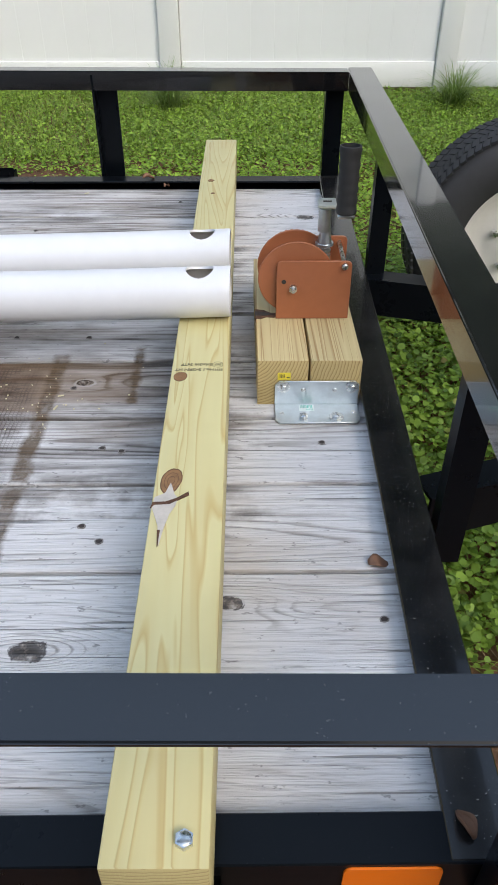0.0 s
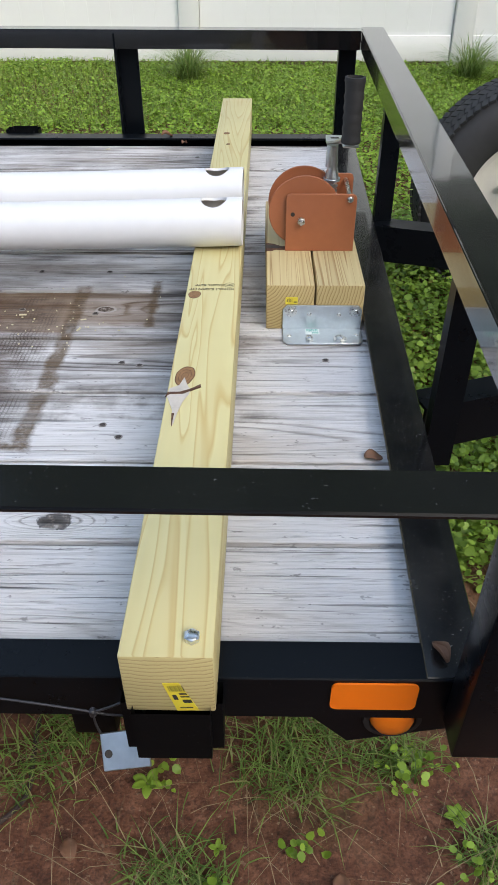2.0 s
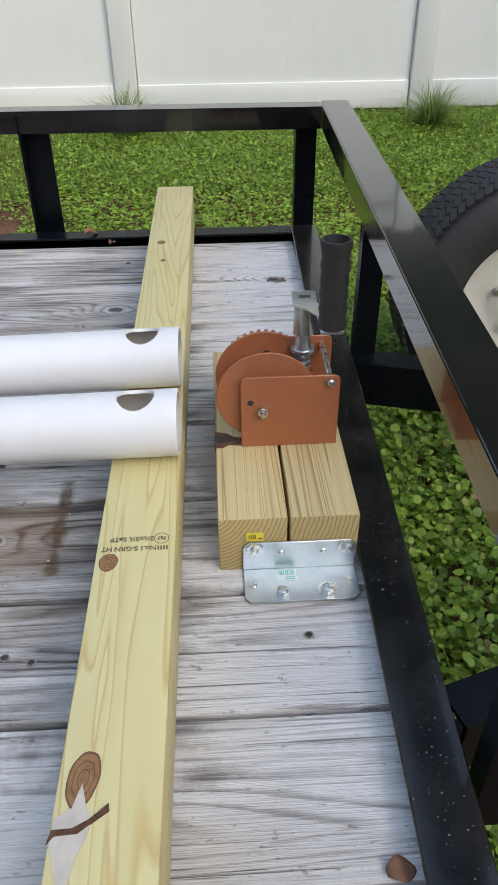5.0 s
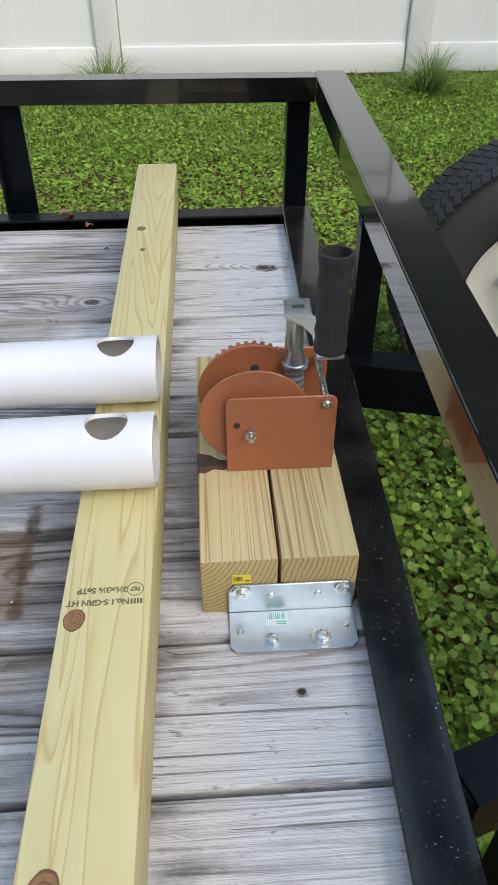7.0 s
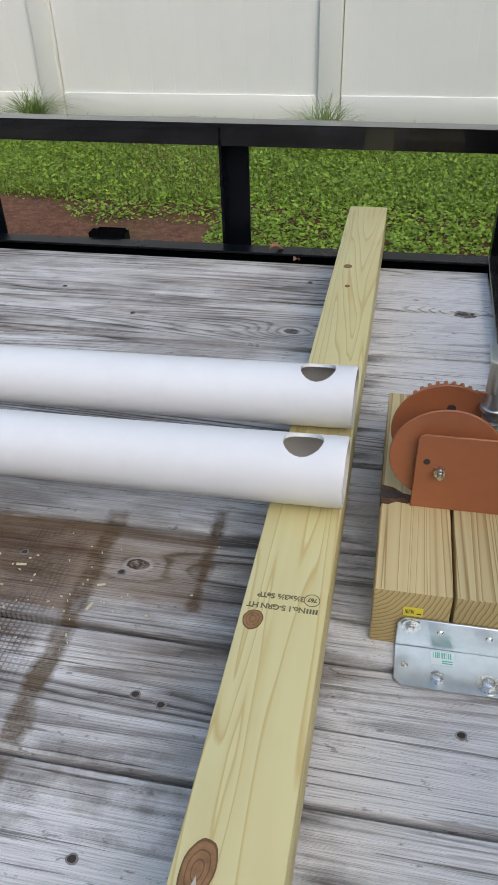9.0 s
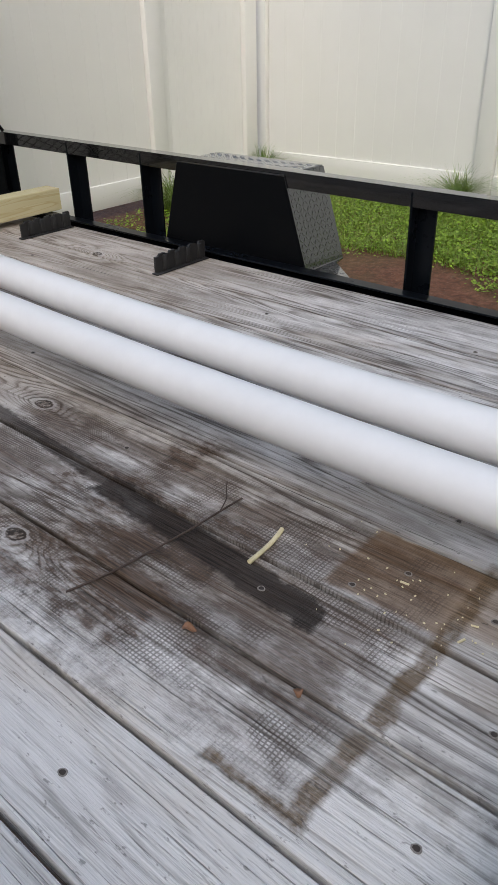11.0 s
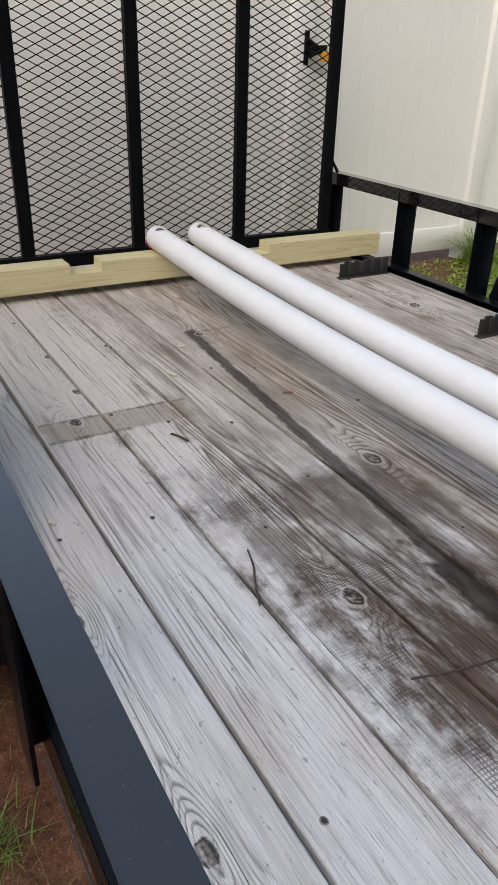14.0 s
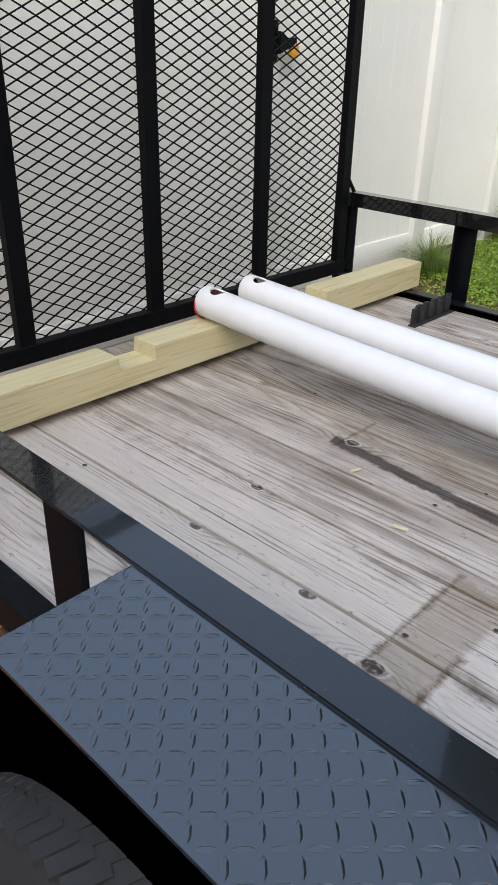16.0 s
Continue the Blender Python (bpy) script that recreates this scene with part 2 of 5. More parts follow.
    # weathered fibres: fine dark lines, broken dashes and pale raised ridges
    ridge = ramp(nt, fine, [(0.54, (0, 0, 0)), (0.66, (1, 1, 1))])
    dash = ramp(nt, noise_tex(nt, mapped(nt, (14, 210, 210), jitter=1), 1.0, 3, 0.6, 0.1), [(0.60, (0, 0, 0)), (0.66, (1, 1, 1))])
    dash = calc(nt, "MULTIPLY", dash, ramp(nt, noise_tex(nt, mapped(nt, (2.2, 9, 9), jitter=1), 1.3, 3), [(0.42, (0, 0, 0)), (0.60, (1, 1, 1))]))
    col = mix(nt, calc(nt, "MULTIPLY", ridge, 0.22), col, (0.70, 0.69, 0.70))
    col = mix(nt, calc(nt, "MULTIPLY", streak, 0.36), col, (0.090, 0.080, 0.078))
    col = mix(nt, calc(nt, "MULTIPLY", dash, 0.52), col, (0.085, 0.075, 0.072))
    col = mix(nt, calc(nt, "MULTIPLY", streak2, 0.58), col, (0.06, 0.053, 0.051))
    warm = ramp(nt, noise_tex(nt, mapped(nt, (1, 3, 3), jitter=1), 2.1, 4), [(0.48, (0, 0, 0)), (0.75, (1, 1, 1))])
    warm = calc(nt, "MAXIMUM", warm, calc(nt, "MULTIPLY", box_mask(nt, -4.0, -0.60, 0.0, 3.2, 0.8, 0.4), 0.95))
    col = mix(nt, calc(nt, "MULTIPLY", warm, 0.58), col, mix(nt, tone, (0.12, 0.085, 0.06), (0.52, 0.43, 0.34)))
    # brown marks where mats have lain: wash, woven imprint and a darker rim
    pos = mapped(nt, (1, 1, 1))
    patchy = ramp(nt, noise_tex(nt, mapped(nt, (1.0, 2.6, 2.6)), 4.0, 8, 0.75), [(0.38, (0, 0, 0)), (0.535, (1, 1, 1))])
    area = box_mask(nt, -0.98, 0.07, 1.03, 1.54, 0.06, 0.12)
    area1 = box_mask(nt, -0.74, -0.18, 1.02, 1.46, 0.08, 0.22)
    area2 = box_mask(nt, -1.10, -0.55, 1.02, 1.30, 0.08, 0.18)
    area3 = box_mask(nt, -0.62, -0.45, 1.40, 1.62, 0.06, 0.12)
    wash = calc(nt, "MAXIMUM", calc(nt, "MAXIMUM", area1, area3), calc(nt, "MULTIPLY", area2, 0.55))
    wash = calc(nt, "MULTIPLY", calc(nt, "MAXIMUM", wash, calc(nt, "MULTIPLY", area, 0.75)), patchy)
    rims = [(0.058, 0.096, 1.19, 1.575), (0.056, 0.094, 1.033, 1.185), (-0.06, 0.090, 1.030, 1.056), (-1.852, -1.836, 1.43, 1.60), (-1.415, -1.398, 0.855, 1.23), (-1.318, -1.300, 0.855, 1.05), (0.214, 0.238, 1.40, 1.60)]
    rim = None
    for r4 in rims:
        k = box_mask(nt, *r4, 0.010, 0.030, 0.0, 26)
        rim = k if rim is None else calc(nt, "MAXIMUM", rim, k)
    band = box_mask(nt, -1.41, -1.30, 0.855, 1.22, 0.012, 0.055)
    edge = calc(nt, "MULTIPLY", box_mask(nt, -1.32, -0.28, 0.990, 1.035, 0.012, 0.05), ramp(nt, noise_tex(nt, pos, 9, 4), [(0.42, (0, 0, 0)), (0.6, (1, 1, 1))]))
    tan = calc(nt, "MAXIMUM", box_mask(nt, -0.125, 0.08, 1.372, 1.545, 0.010, 0.02), calc(nt, "MULTIPLY", box_mask(nt, 0.06, 0.238, 1.40, 1.545, 0.012, 0.02), 0.62))
    # long dark stripe, slightly oblique to the boards, wider at its front end
    dark_stripe = calc(nt, "MAXIMUM", box_mask(nt, -0.60, -0.065, 1.258, 1.330, 0.010, 0.04, 0.085), calc(nt, "MULTIPLY", box_mask(nt, -1.87, -0.45, 1.276, 1.318, 0.008, 0.03, 0.085), 0.9))
    grid = None
    for ax, step in ((px, 0.0068), (py, 0.0056)):
        fr = calc(nt, "FRACT", calc(nt, "DIVIDE", calc(nt, "MULTIPLY_ADD", noise_tex(nt, pos, 14, 2), 0.010, ax), step))
        ln = calc(nt, "GREATER_THAN", fr, 0.64)
        grid = ln if grid is None else calc(nt, "MAXIMUM", grid, ln)
    weave = calc(nt, "MULTIPLY", calc(nt, "MULTIPLY", grid, area), ramp(nt, noise_tex(nt, pos, 7, 4), [(0.46, (0, 0, 0)), (0.56, (1, 1, 1))]))
    brown = mix(nt, ramp(nt, fine, [(0.35, (0, 0, 0)), (0.65, (1, 1, 1))]), (0.018, 0.011, 0.007), (0.115, 0.068, 0.043))
    col = mix(nt, calc(nt, "MULTIPLY", tan, 0.74), col, mix(nt, fine, (0.10, 0.058, 0.030), (0.25, 0.16, 0.09)))
    col = mix(nt, calc(nt, "MULTIPLY", wash, 0.90), col, brown)
    col = mix(nt, calc(nt, "MULTIPLY", weave, 0.62), col, (0.06, 0.046, 0.038))
    col = mix(nt, calc(nt, "MULTIPLY", band, 0.55), col, mix(nt, fine, (0.13, 0.095, 0.065), (0.33, 0.27, 0.20)))
    rim_col = mix(nt, ramp(nt, fine, [(0.35, (0, 0, 0)), (0.65, (1, 1, 1))]), (0.045, 0.030, 0.016), (0.17, 0.115, 0.065))
    rim = calc(nt, "MULTIPLY", rim, ramp(nt, noise_tex(nt, pos, 22, 5, 0.75), [(0.34, (0.45, 0.45, 0.45)), (0.56, (0.88, 0.88, 0.88))]))
    col = mix(nt, rim, col, rim_col)
    col = mix(nt, calc(nt, "MULTIPLY", edge, 0.7), col, brown)
    col = mix(nt, calc(nt, "MULTIPLY", dark_stripe, 0.90), col, mix(nt, ramp(nt, fine, [(0.4, (0, 0, 0)), (0.6, (1, 1, 1))]), (0.010, 0.008, 0.007), (0.040, 0.030, 0.026)))
    heart = ramp(nt, core, [(0.0, (1, 1, 1)), (0.55, (1, 1, 1)), (0.62, (0, 0, 0))])
    collar = ramp(nt, core, [(0.50, (0, 0, 0)), (0.62, (1, 1, 1)), (0.80, (1, 1, 1)), (0.95, (0, 0, 0))])
    collar = calc(nt, "MULTIPLY", collar, ramp(nt, noise_tex(nt, pos, 40, 3), [(0.40, (0.1, 0.1, 0.1)), (0.52, (1, 1, 1))]))
    halo_pale = ramp(nt, calc(nt, "MULTIPLY", core, 0.5), [(0.46, (0, 0, 0)), (0.56, (1, 1, 1)), (0.85, (0.6, 0.6, 0.6)), (1.0, (0, 0, 0))])
    col = mix(nt, calc(nt, "MULTIPLY", halo_pale, 0.45), col, (0.60, 0.58, 0.575))
    col = mix(nt, calc(nt, "MULTIPLY", heart, 0.85), col, ramp(nt, noise_tex(nt, pos, 75, 4), [(0.46, (0.018, 0.014, 0.012)), (0.55, (0.15, 0.12, 0.10)), (0.68, (0.42, 0.39, 0.37))]))
    col = mix(nt, calc(nt, "MULTIPLY", collar, 0.85), col, (0.030, 0.023, 0.020))
    crack = noise_tex(nt, mapped(nt, (1.0, 90, 90), jitter=1), 1.3, 2, 0.45, 0.1)
    split = ramp(nt, crack, [(0.245, (1, 1, 1)), (0.275, (0, 0, 0))])
    col = mix(nt, calc(nt, "MULTIPLY", split, 0.85), col, (0.03, 0.026, 0.024))
    mould = ramp(nt, noise_tex(nt, mapped(nt, (40, 90, 90)), 1.0, 3, 0.7), [(0.63, (0, 0, 0)), (0.69, (1, 1, 1))])
    col = mix(nt, calc(nt, "MULTIPLY", mould, 0.5), col, (0.05, 0.045, 0.043))
    nt.links.new(col, b.inputs["Base Color"])
    b.inputs["Roughness"].default_value = 0.8
    b.inputs["Specular IOR Level"].default_value = 0.18
    h = calc(nt, "SUBTRACT", calc(nt, "MULTIPLY_ADD", ringline, -0.5, calc(nt, "SUBTRACT", fine, streak2)), split)
    bump(nt, b, h, 0.0028, 0.85)
    return m


def pine(name, axis, pale, band, along=0.38, across=9.0, rings_n=7.0, depth=0.62):
    """Fresh treated pine with long grain along an axis."""
    m, nt, b = material(name)
    lo, hi = along, across
    s = (lo, hi, hi) if axis == "x" else (hi, lo, hi)
    warp = noise_tex(nt, mapped(nt, tuple(k * 0.6 for k in s)), 1.0, 2)
    v = mapped(nt, s)
    w = nd(nt, "ShaderNodeTexNoise", Scale=3.0, Detail=2.0, Roughness=0.4, Distortion=0.7)
    nt.links.new(v, w.inputs["Vector"])
    rings = calc(nt, "FRACT", calc(nt, "MULTIPLY_ADD", w.outputs["Fac"], rings_n, warp))
    line = ramp(nt, rings, [(0.0, (0, 0, 0)), (0.72, (0.25, 0.25, 0.25)), (0.9, (1, 1, 1)), (1.0, (0, 0, 0))])
    fibre = noise_tex(nt, mapped(nt, tuple(k * 14 for k in s)), 1.0, 4)
    col = mix(nt, calc(nt, "MULTIPLY", line, depth), pale, band)
    col = mix(nt, calc(nt, "MULTIPLY", fibre, 0.22), col, tuple(k * 0.72 for k in pale))
    blot = ramp(nt, noise_tex(nt, mapped(nt, (3, 3, 3)), 2.0, 4), [(0.5, (0, 0, 0)), (0.8, (1, 1, 1))])
    col = mix(nt, calc(nt, "MULTIPLY", blot, 0.25), col, (0.40, 0.36, 0.17))
    nt.links.new(col, b.inputs["Base Color"])
    b.inputs["Roughness"].default_value = 0.55
    bump(nt, b, calc(nt, "ADD", fibre, line), 0.0006, 0.35)
    return m


def end_grain(name, pale, band, centre):
    m, nt, b = material(name)
    v = mapped(nt, (1, 1, 1))
    sub = nt.nodes.new("ShaderNodeVectorMath")
    sub.operation = "SUBTRACT"
    sub.inputs[1].default_value = centre
    nt.links.new(v, sub.inputs[0])
    ln = nt.nodes.new("ShaderNodeVectorMath")
    ln.operation = "LENGTH"
    nt.links.new(sub.outputs[0], ln.inputs[0])
    wob = noise_tex(nt, v, 25, 3)
    f = calc(nt, "FRACT", calc(nt, "MULTIPLY", calc(nt, "MULTIPLY_ADD", wob, 0.010, ln.outputs["Value"]), 175))
    line = ramp(nt, f, [(0.0, (0, 0, 0)), (0.6, (0.2, 0.2, 0.2)), (0.88, (1, 1, 1)), (1.0, (0, 0, 0))])
    col = mix(nt, calc(nt, "MULTIPLY", line, 0.75), pale, band)
    nt.links.new(col, b.inputs["Base Color"])
    b.inputs["Roughness"].default_value = 0.75
    bump(nt, b, noise_tex(nt, v, 300, 3), 0.0008, 0.5)
    return m


def leaf_mat(name, dark, light, dry=(0.30, 0.24, 0.08), dry_share=0.06):
    m, nt, b = material(name)
    g = nt.nodes.new("ShaderNodeNewGeometry")
    r = g.outputs["Random Per Island"]
    stops = [(0.0, dark), (0.6, light), (1.0 - dry_share, tuple(min(1, k * 1.25) for k in light)), (1.0, dry)]
    col = ramp(nt, r, stops)
    big = noise_tex(nt, g.outputs["Position"], 2.2, 3)
    col = mix(nt, calc(nt, "MULTIPLY", big, 0.5), col, tuple(k * 0.72 for k in light))
    nt.links.new(col, b.inputs["Base Color"])
    b.inputs["Roughness"].default_value = 0.5
    tr = nt.nodes.new("ShaderNodeBsdfTranslucent")
    nt.links.new(col, tr.inputs["Color"])
    mx = nt.nodes.new("ShaderNodeMixShader")
    mx.inputs[0].default_value = 0.35
    nt.links.new(b.outputs[0], mx.inputs[1])
    nt.links.new(tr.outputs[0], mx.inputs[2])
    nt.links.new(mx.outputs[0], nt.nodes["Material Output"].inputs["Surface"])
    return m


def soil_mat():
    m, nt, b = material("red_clay_soil")
    v = mapped(nt, (1, 1, 1))
    n1, n2, n3 = noise_tex(nt, v, 2.2, 5), noise_tex(nt, v, 30, 6, 0.7), noise_tex(nt, v, 160, 3)
    col = ramp(nt, n2, [(0.3, (0.065, 0.024, 0.013)), (0.5, (0.150, 0.060, 0.032)), (0.75, (0.26, 0.125, 0.075))])
    litter = ramp(nt, noise_tex(nt, mapped(nt, (60, 9, 20)), 1.0, 3), [(0.62, (0, 0, 0)), (0.7, (1, 1, 1))])
    col = mix(nt, calc(nt, "MULTIPLY", litter, 0.35), col, (0.25, 0.19, 0.11))
    grit = ramp(nt, n3, [(0.36, (1, 1, 1)), (0.52, (0, 0, 0))])
    col = mix(nt, calc(nt, "MULTIPLY", grit, 0.55), col, (0.045, 0.022, 0.014))
    chips = ramp(nt, noise_tex(nt, v, 95, 2), [(0.66, (0, 0, 0)), (0.69, (1, 1, 1))])
    col = mix(nt, calc(nt, "MULTIPLY", chips, 0.6), col, (0.30, 0.20, 0.13))
    moss = ramp(nt, n1, [(0.48, (0, 0, 0)), (0.62, (1, 1, 1))])
    col = mix(nt, calc(nt, "MULTIPLY", moss, 0.22), col, (0.075, 0.095, 0.025))
    nt.links.new(col, b.inputs["Base Color"])
    b.inputs["Roughness"].default_value = 0.95
    bump(nt, b, calc(nt, "ADD", n2, calc(nt, "MULTIPLY", n3, 0.3)), 0.02, 0.7)
    return m


DECK = deck_wood()
BLACK = black_paint(dusty=0.12, gloss=0.85, spec=0.4)
# frame paint: the same black with reflections cut, standing in for dark surroundings
BLACK_F = black_paint("black_frame_paint", 0.30, (0.0028, 0.0040, 0.0060), 0.05, 0.04, 0.12)
TREAD = black_paint("black_tread_paint", 0.26, (0.006, 0.0075, 0.011), 0.08, 1.0, 1.0)
TREAD.node_tree.nodes["Principled BSDF"].inputs["Coat IOR"].default_value = 1.6
SPECKED = black_paint("specked_black_paint", 0.25, dusty=0.75, gloss=0.4)
# same black again for gate and recesses, reflections nearly removed to look shaded
BLACK_IN = black_paint("dulled_black_paint", 0.46, (0.0030, 0.0035, 0.0045), 0.04, 0.0, 0.08)
BEAM = pine("treated_pine", "y", (0.61, 0.555, 0.285), (0.45, 0.29, 0.085), along=0.42, across=6.5, rings_n=9.0, depth=0.70)
BEAM2 = pine("treated_pine_cross", "y", (0.57, 0.515, 0.32), (0.43, 0.33, 0.15), depth=0.75)
BLOCK = pine("pine_block_wood", "y", (0.60, 0.49, 0.25), (0.30, 0.16, 0.05), along=0.16, across=11.0, rings_n=11.0, depth=0.95)
BEAM_END = end_grain("beam_end_grain", (0.56, 0.47, 0.22), (0.30, 0.21, 0.08), (0.34, 0.6, 0.32))
BLOCK_END = end_grain("block_end_grain", (0.52, 0.40, 0.18), (0.17, 0.10, 0.03), (0.43, 1.4, 0.10))
PVC = plain("white_pvc", (0.72, 0.72, 0.735), 0.34, 0, 0.03, 25)
PVC_IN = plain("pvc_inside", (0.55, 0.53, 0.50), 0.6, 0, 0.06, 25)
ZINC = plain("galvanised_steel", (0.62, 0.67, 0.70), 0.36, 1.0, 0.10, 70, 0.0004)
BOLT = plain("zinc_bolt", (0.66, 0.67, 0.66), 0.28, 1.0, 0.08, 200)
WINCH = plain("brown_winch_paint", (0.36, 0.125, 0.055), 0.34, 0, 0.05, 60)
RUBBER = plain("black_rubber", (0.018, 0.018, 0.019), 0.62, 0, 0.2, 90, 0.0006)
TYRE = plain("tyre_rubber", (0.028, 0.028, 0.030), 0.72, 0, 0.2, 60, 0.001)
RIM = plain("white_rim_paint", (0.62, 0.60, 0.55), 0.4, 0, 0.10, 12)
VINYL = plain("white_vinyl", (0.77, 0.765, 0.735), 0.45, 0, 0.025, 3)
AMBER = plain("amber_lens", (0.85, 0.20, 0.01), 0.22, 0, 0.04, 80)
ORANGE = plain("orange_reflector", (0.90, 0.19, 0.006), 0.4, 0, 0.02, 200)
YELLOW = plain("yellow_label_paper", (0.80, 0.66, 0.05), 0.6, 0, 0.05, 60)
# dark print, and the shade inside holes painted as dark pieces
INK_AND_HOLES = plain("dark_ink_and_holes", (0.04, 0.035, 0.03), 0.8, 0, 0.1, 60)
MARK = plain("worn_ink", (0.16, 0.14, 0.07), 0.8, 0, 0.3, 160)
GREEN_INK = plain("green_ink", (0.16, 0.50, 0.42), 0.6, 0, 0.2, 90)
BARK = plain("bark", (0.11, 0.050, 0.024), 0.85, 0, 0.42, 130, 0.006)
KNOT = plain("knot_wood", (0.28, 0.145, 0.06), 0.7, 0, 0.3, 120, 0.0006)
DARKHOLE = plain("dark_knot", (0.045, 0.035, 0.03), 0.85, 0, 0.3, 120, 0.001)
RED = plain("red_cap", (0.55, 0.03, 0.05), 0.45, 0, 0.1, 60)
DRYLEAF = plain("dry_leaf_brown", (0.23, 0.115, 0.065), 0.75, 0, 0.2, 60, 0.001)
SHAVING = plain("pale_wood_chip", (0.62, 0.56, 0.36), 0.7, 0, 0.15, 90)
TWIG = plain("twig_bark", (0.065, 0.045, 0.038), 0.9, 0, 0.3, 150)
BRASS = plain("amber_bulb_plastic", (0.75, 0.36, 0.03), 0.3, 0, 0.08, 50)
STRAW = plain("dry_straw", (0.30, 0.22, 0.12), 0.8, 0, 0.3, 60)
CLOVER = leaf_mat("ground_cover_leaf", (0.090, 0.185, 0.017), (0.30, 0.46, 0.048))
BLADE = leaf_mat("grass_blade", (0.06, 0.115, 0.018), (0.20, 0.30, 0.065), (0.36, 0.29, 0.14), 0.14)
IVY = leaf_mat("dark_ground_leaf", (0.055, 0.125, 0.016), (0.25, 0.39, 0.05), (0.28, 0.16, 0.07), 0.03)
LAWN = leaf_mat("lawn_blade", (0.09, 0.16, 0.018), (0.25, 0.36, 0.055), (0.40, 0.36, 0.12), 0.08)
SOIL = soil_mat()

# ---- ground and fence ----
def ground_z(x, y):
    return ZG + 0.040 * max(0.0, min(4.6, y - 0.9)) + 0.018 * noise.noise((x * 1.3, y * 1.3, 0.3)) + 0.006 * noise.noise((x * 7, y * 7, 1.3))


def build_ground():
    xs = [-150, -40, -12] + list(np.linspace(-6, 4.2, 86)) + [10, 40, 150]
    ys = [-150, -40, -10, -4] + list(np.linspace(-1.5, 6.5, 68)) + [12, 40, 150]
    bm = bmesh.new()
    grid = [[bm.verts.new((x, y, ground_z(x, y))) for x in xs] for y in ys]
    for r0, r1 in zip(grid, grid[1:]):
        for k in range(len(xs) - 1):
            bm.faces.new((r0[k], r0[k + 1], r1[k + 1], r1[k]))
    tagged(part("ground", bm, SOIL), "bare red clay soil with thin grass", "ground", kind="structure")


build_ground()


def fence_run(name, origin, angle, posts, label):
    """Vinyl privacy fence; posts are distances along the run from origin."""
    base = thing(name, origin, label, "fence", kind="structure")
    base.rotation_euler = (0, 0, angle)
    z0, z1 = 0.0, 1.83

    def local(nm, bm, mat=VINYL):
        o = new(nm, mesh_of(nm, bm, mat, True))
        o.parent = base
        return o
    pm = box(bmesh.new(), -0.06, 0.06, -0.045, 0.045, -0.1, z1 + 0.02, 0.006, 2)
    first = local("post", pm)
    for k, p in enumerate(posts):
        o = first if k == 0 else new("post", first.data)
        o.parent, o.location = base, (p, 0, 0)
    for a, b in zip(posts, posts[1:]):
        a, b = a + 0.0635, b - 0.0635
        local("bottom_rail", box(bmesh.new(), a, b, -0.025, 0.025, z0, z0 + 0.14, 0.006, 2))
        local("top_rail", box(bmesh.new(), a, b, -0.025, 0.025, z1 - 0.14, z1, 0.006, 2))
        n = 11
        w = (b - a) / n
        for i in range(n):
            if i == 0:
                board = mesh_of("board", box(bmesh.new(), -w / 2, w / 2, -0.011, 0.011, z0 + 0.13, z1 - 0.13, 0.0013, 1), VINYL)
            o = new("board", board)
            o.parent, o.location = base, (a + (i + 0.5) * w, 0, 0)
    return base


FENCE_Z = -0.270
fence_run("fence_far", (-3.30, 5.12, FENCE_Z), 0.0, [0, 1.73, 3.315, 4.93, 6.54], "tall white vinyl privacy fence panels with posts")
fence_run("fence_rear", (-3.29, 5.05, FENCE_Z), radians(-90), [0.12, 1.00, 2.32, 3.95, 5.58, 7.2], "tall white vinyl privacy fence behind the trailer gate")

# ---- the trailer ----
trailer = thing("utility_trailer", (-1.0, 1.6, ZG), "black steel utility trailer with weathered plank deck and mesh gate", "trailer")
FL = 0.024                       # top of the frame's flange above the deck
Y0, Y1 = 0.635, 2.555            # outer faces of the side frames
X0, X1 = -2.70, 0.690            # rear and front of the frame


def tube(name, x0, x1, y0, y1, z0, z1, parent=trailer, mat=BLACK, bevel=0.005, label=""):
    return part(name, box(bmesh.new(), x0, x1, y0, y1, z0, z1, bevel, 2), mat, parent, label)


def angle_post(x, y, sx, sy, z0, z1, w=0.055, t=0.006, name="post"):
    d = w * 0.72
    poly = [(0, 0), (w, 0), (w, t), (t, t), (t, d), (0, d)]
    poly = [(x + sx * a, y + sy * b) for a, b in poly]
    return part(name, prism(bmesh.new(), poly, "z", z0, z1), BLACK_F, trailer, smooth=False)


def frame_angle(name, poly, axis, a, b):
    bm = prism(bmesh.new(), poly, axis, a, b)
    bmesh.ops.bevel(bm, geom=list(bm.edges), offset=0.0015, segments=1, affect="EDGES")
    return part(name, bm, BLACK_F, trailer, smooth=False)


T = 0.006
frame_angle("side_frame", [(Y0, FL), (Y0 + 0.048, FL), (Y0 + 0.048, FL - T), (Y0 + T, FL - T), (Y0 + T, -0.048), (Y0, -0.048)], "x", X0, 0.655)
frame_angle("side_frame", [(Y1, FL), (Y1 - 0.048, FL), (Y1 - 0.048, FL - T), (Y1 - T, FL - T), (Y1 - T, -0.06), (Y1, -0.06)], "x", X0, 0.66)
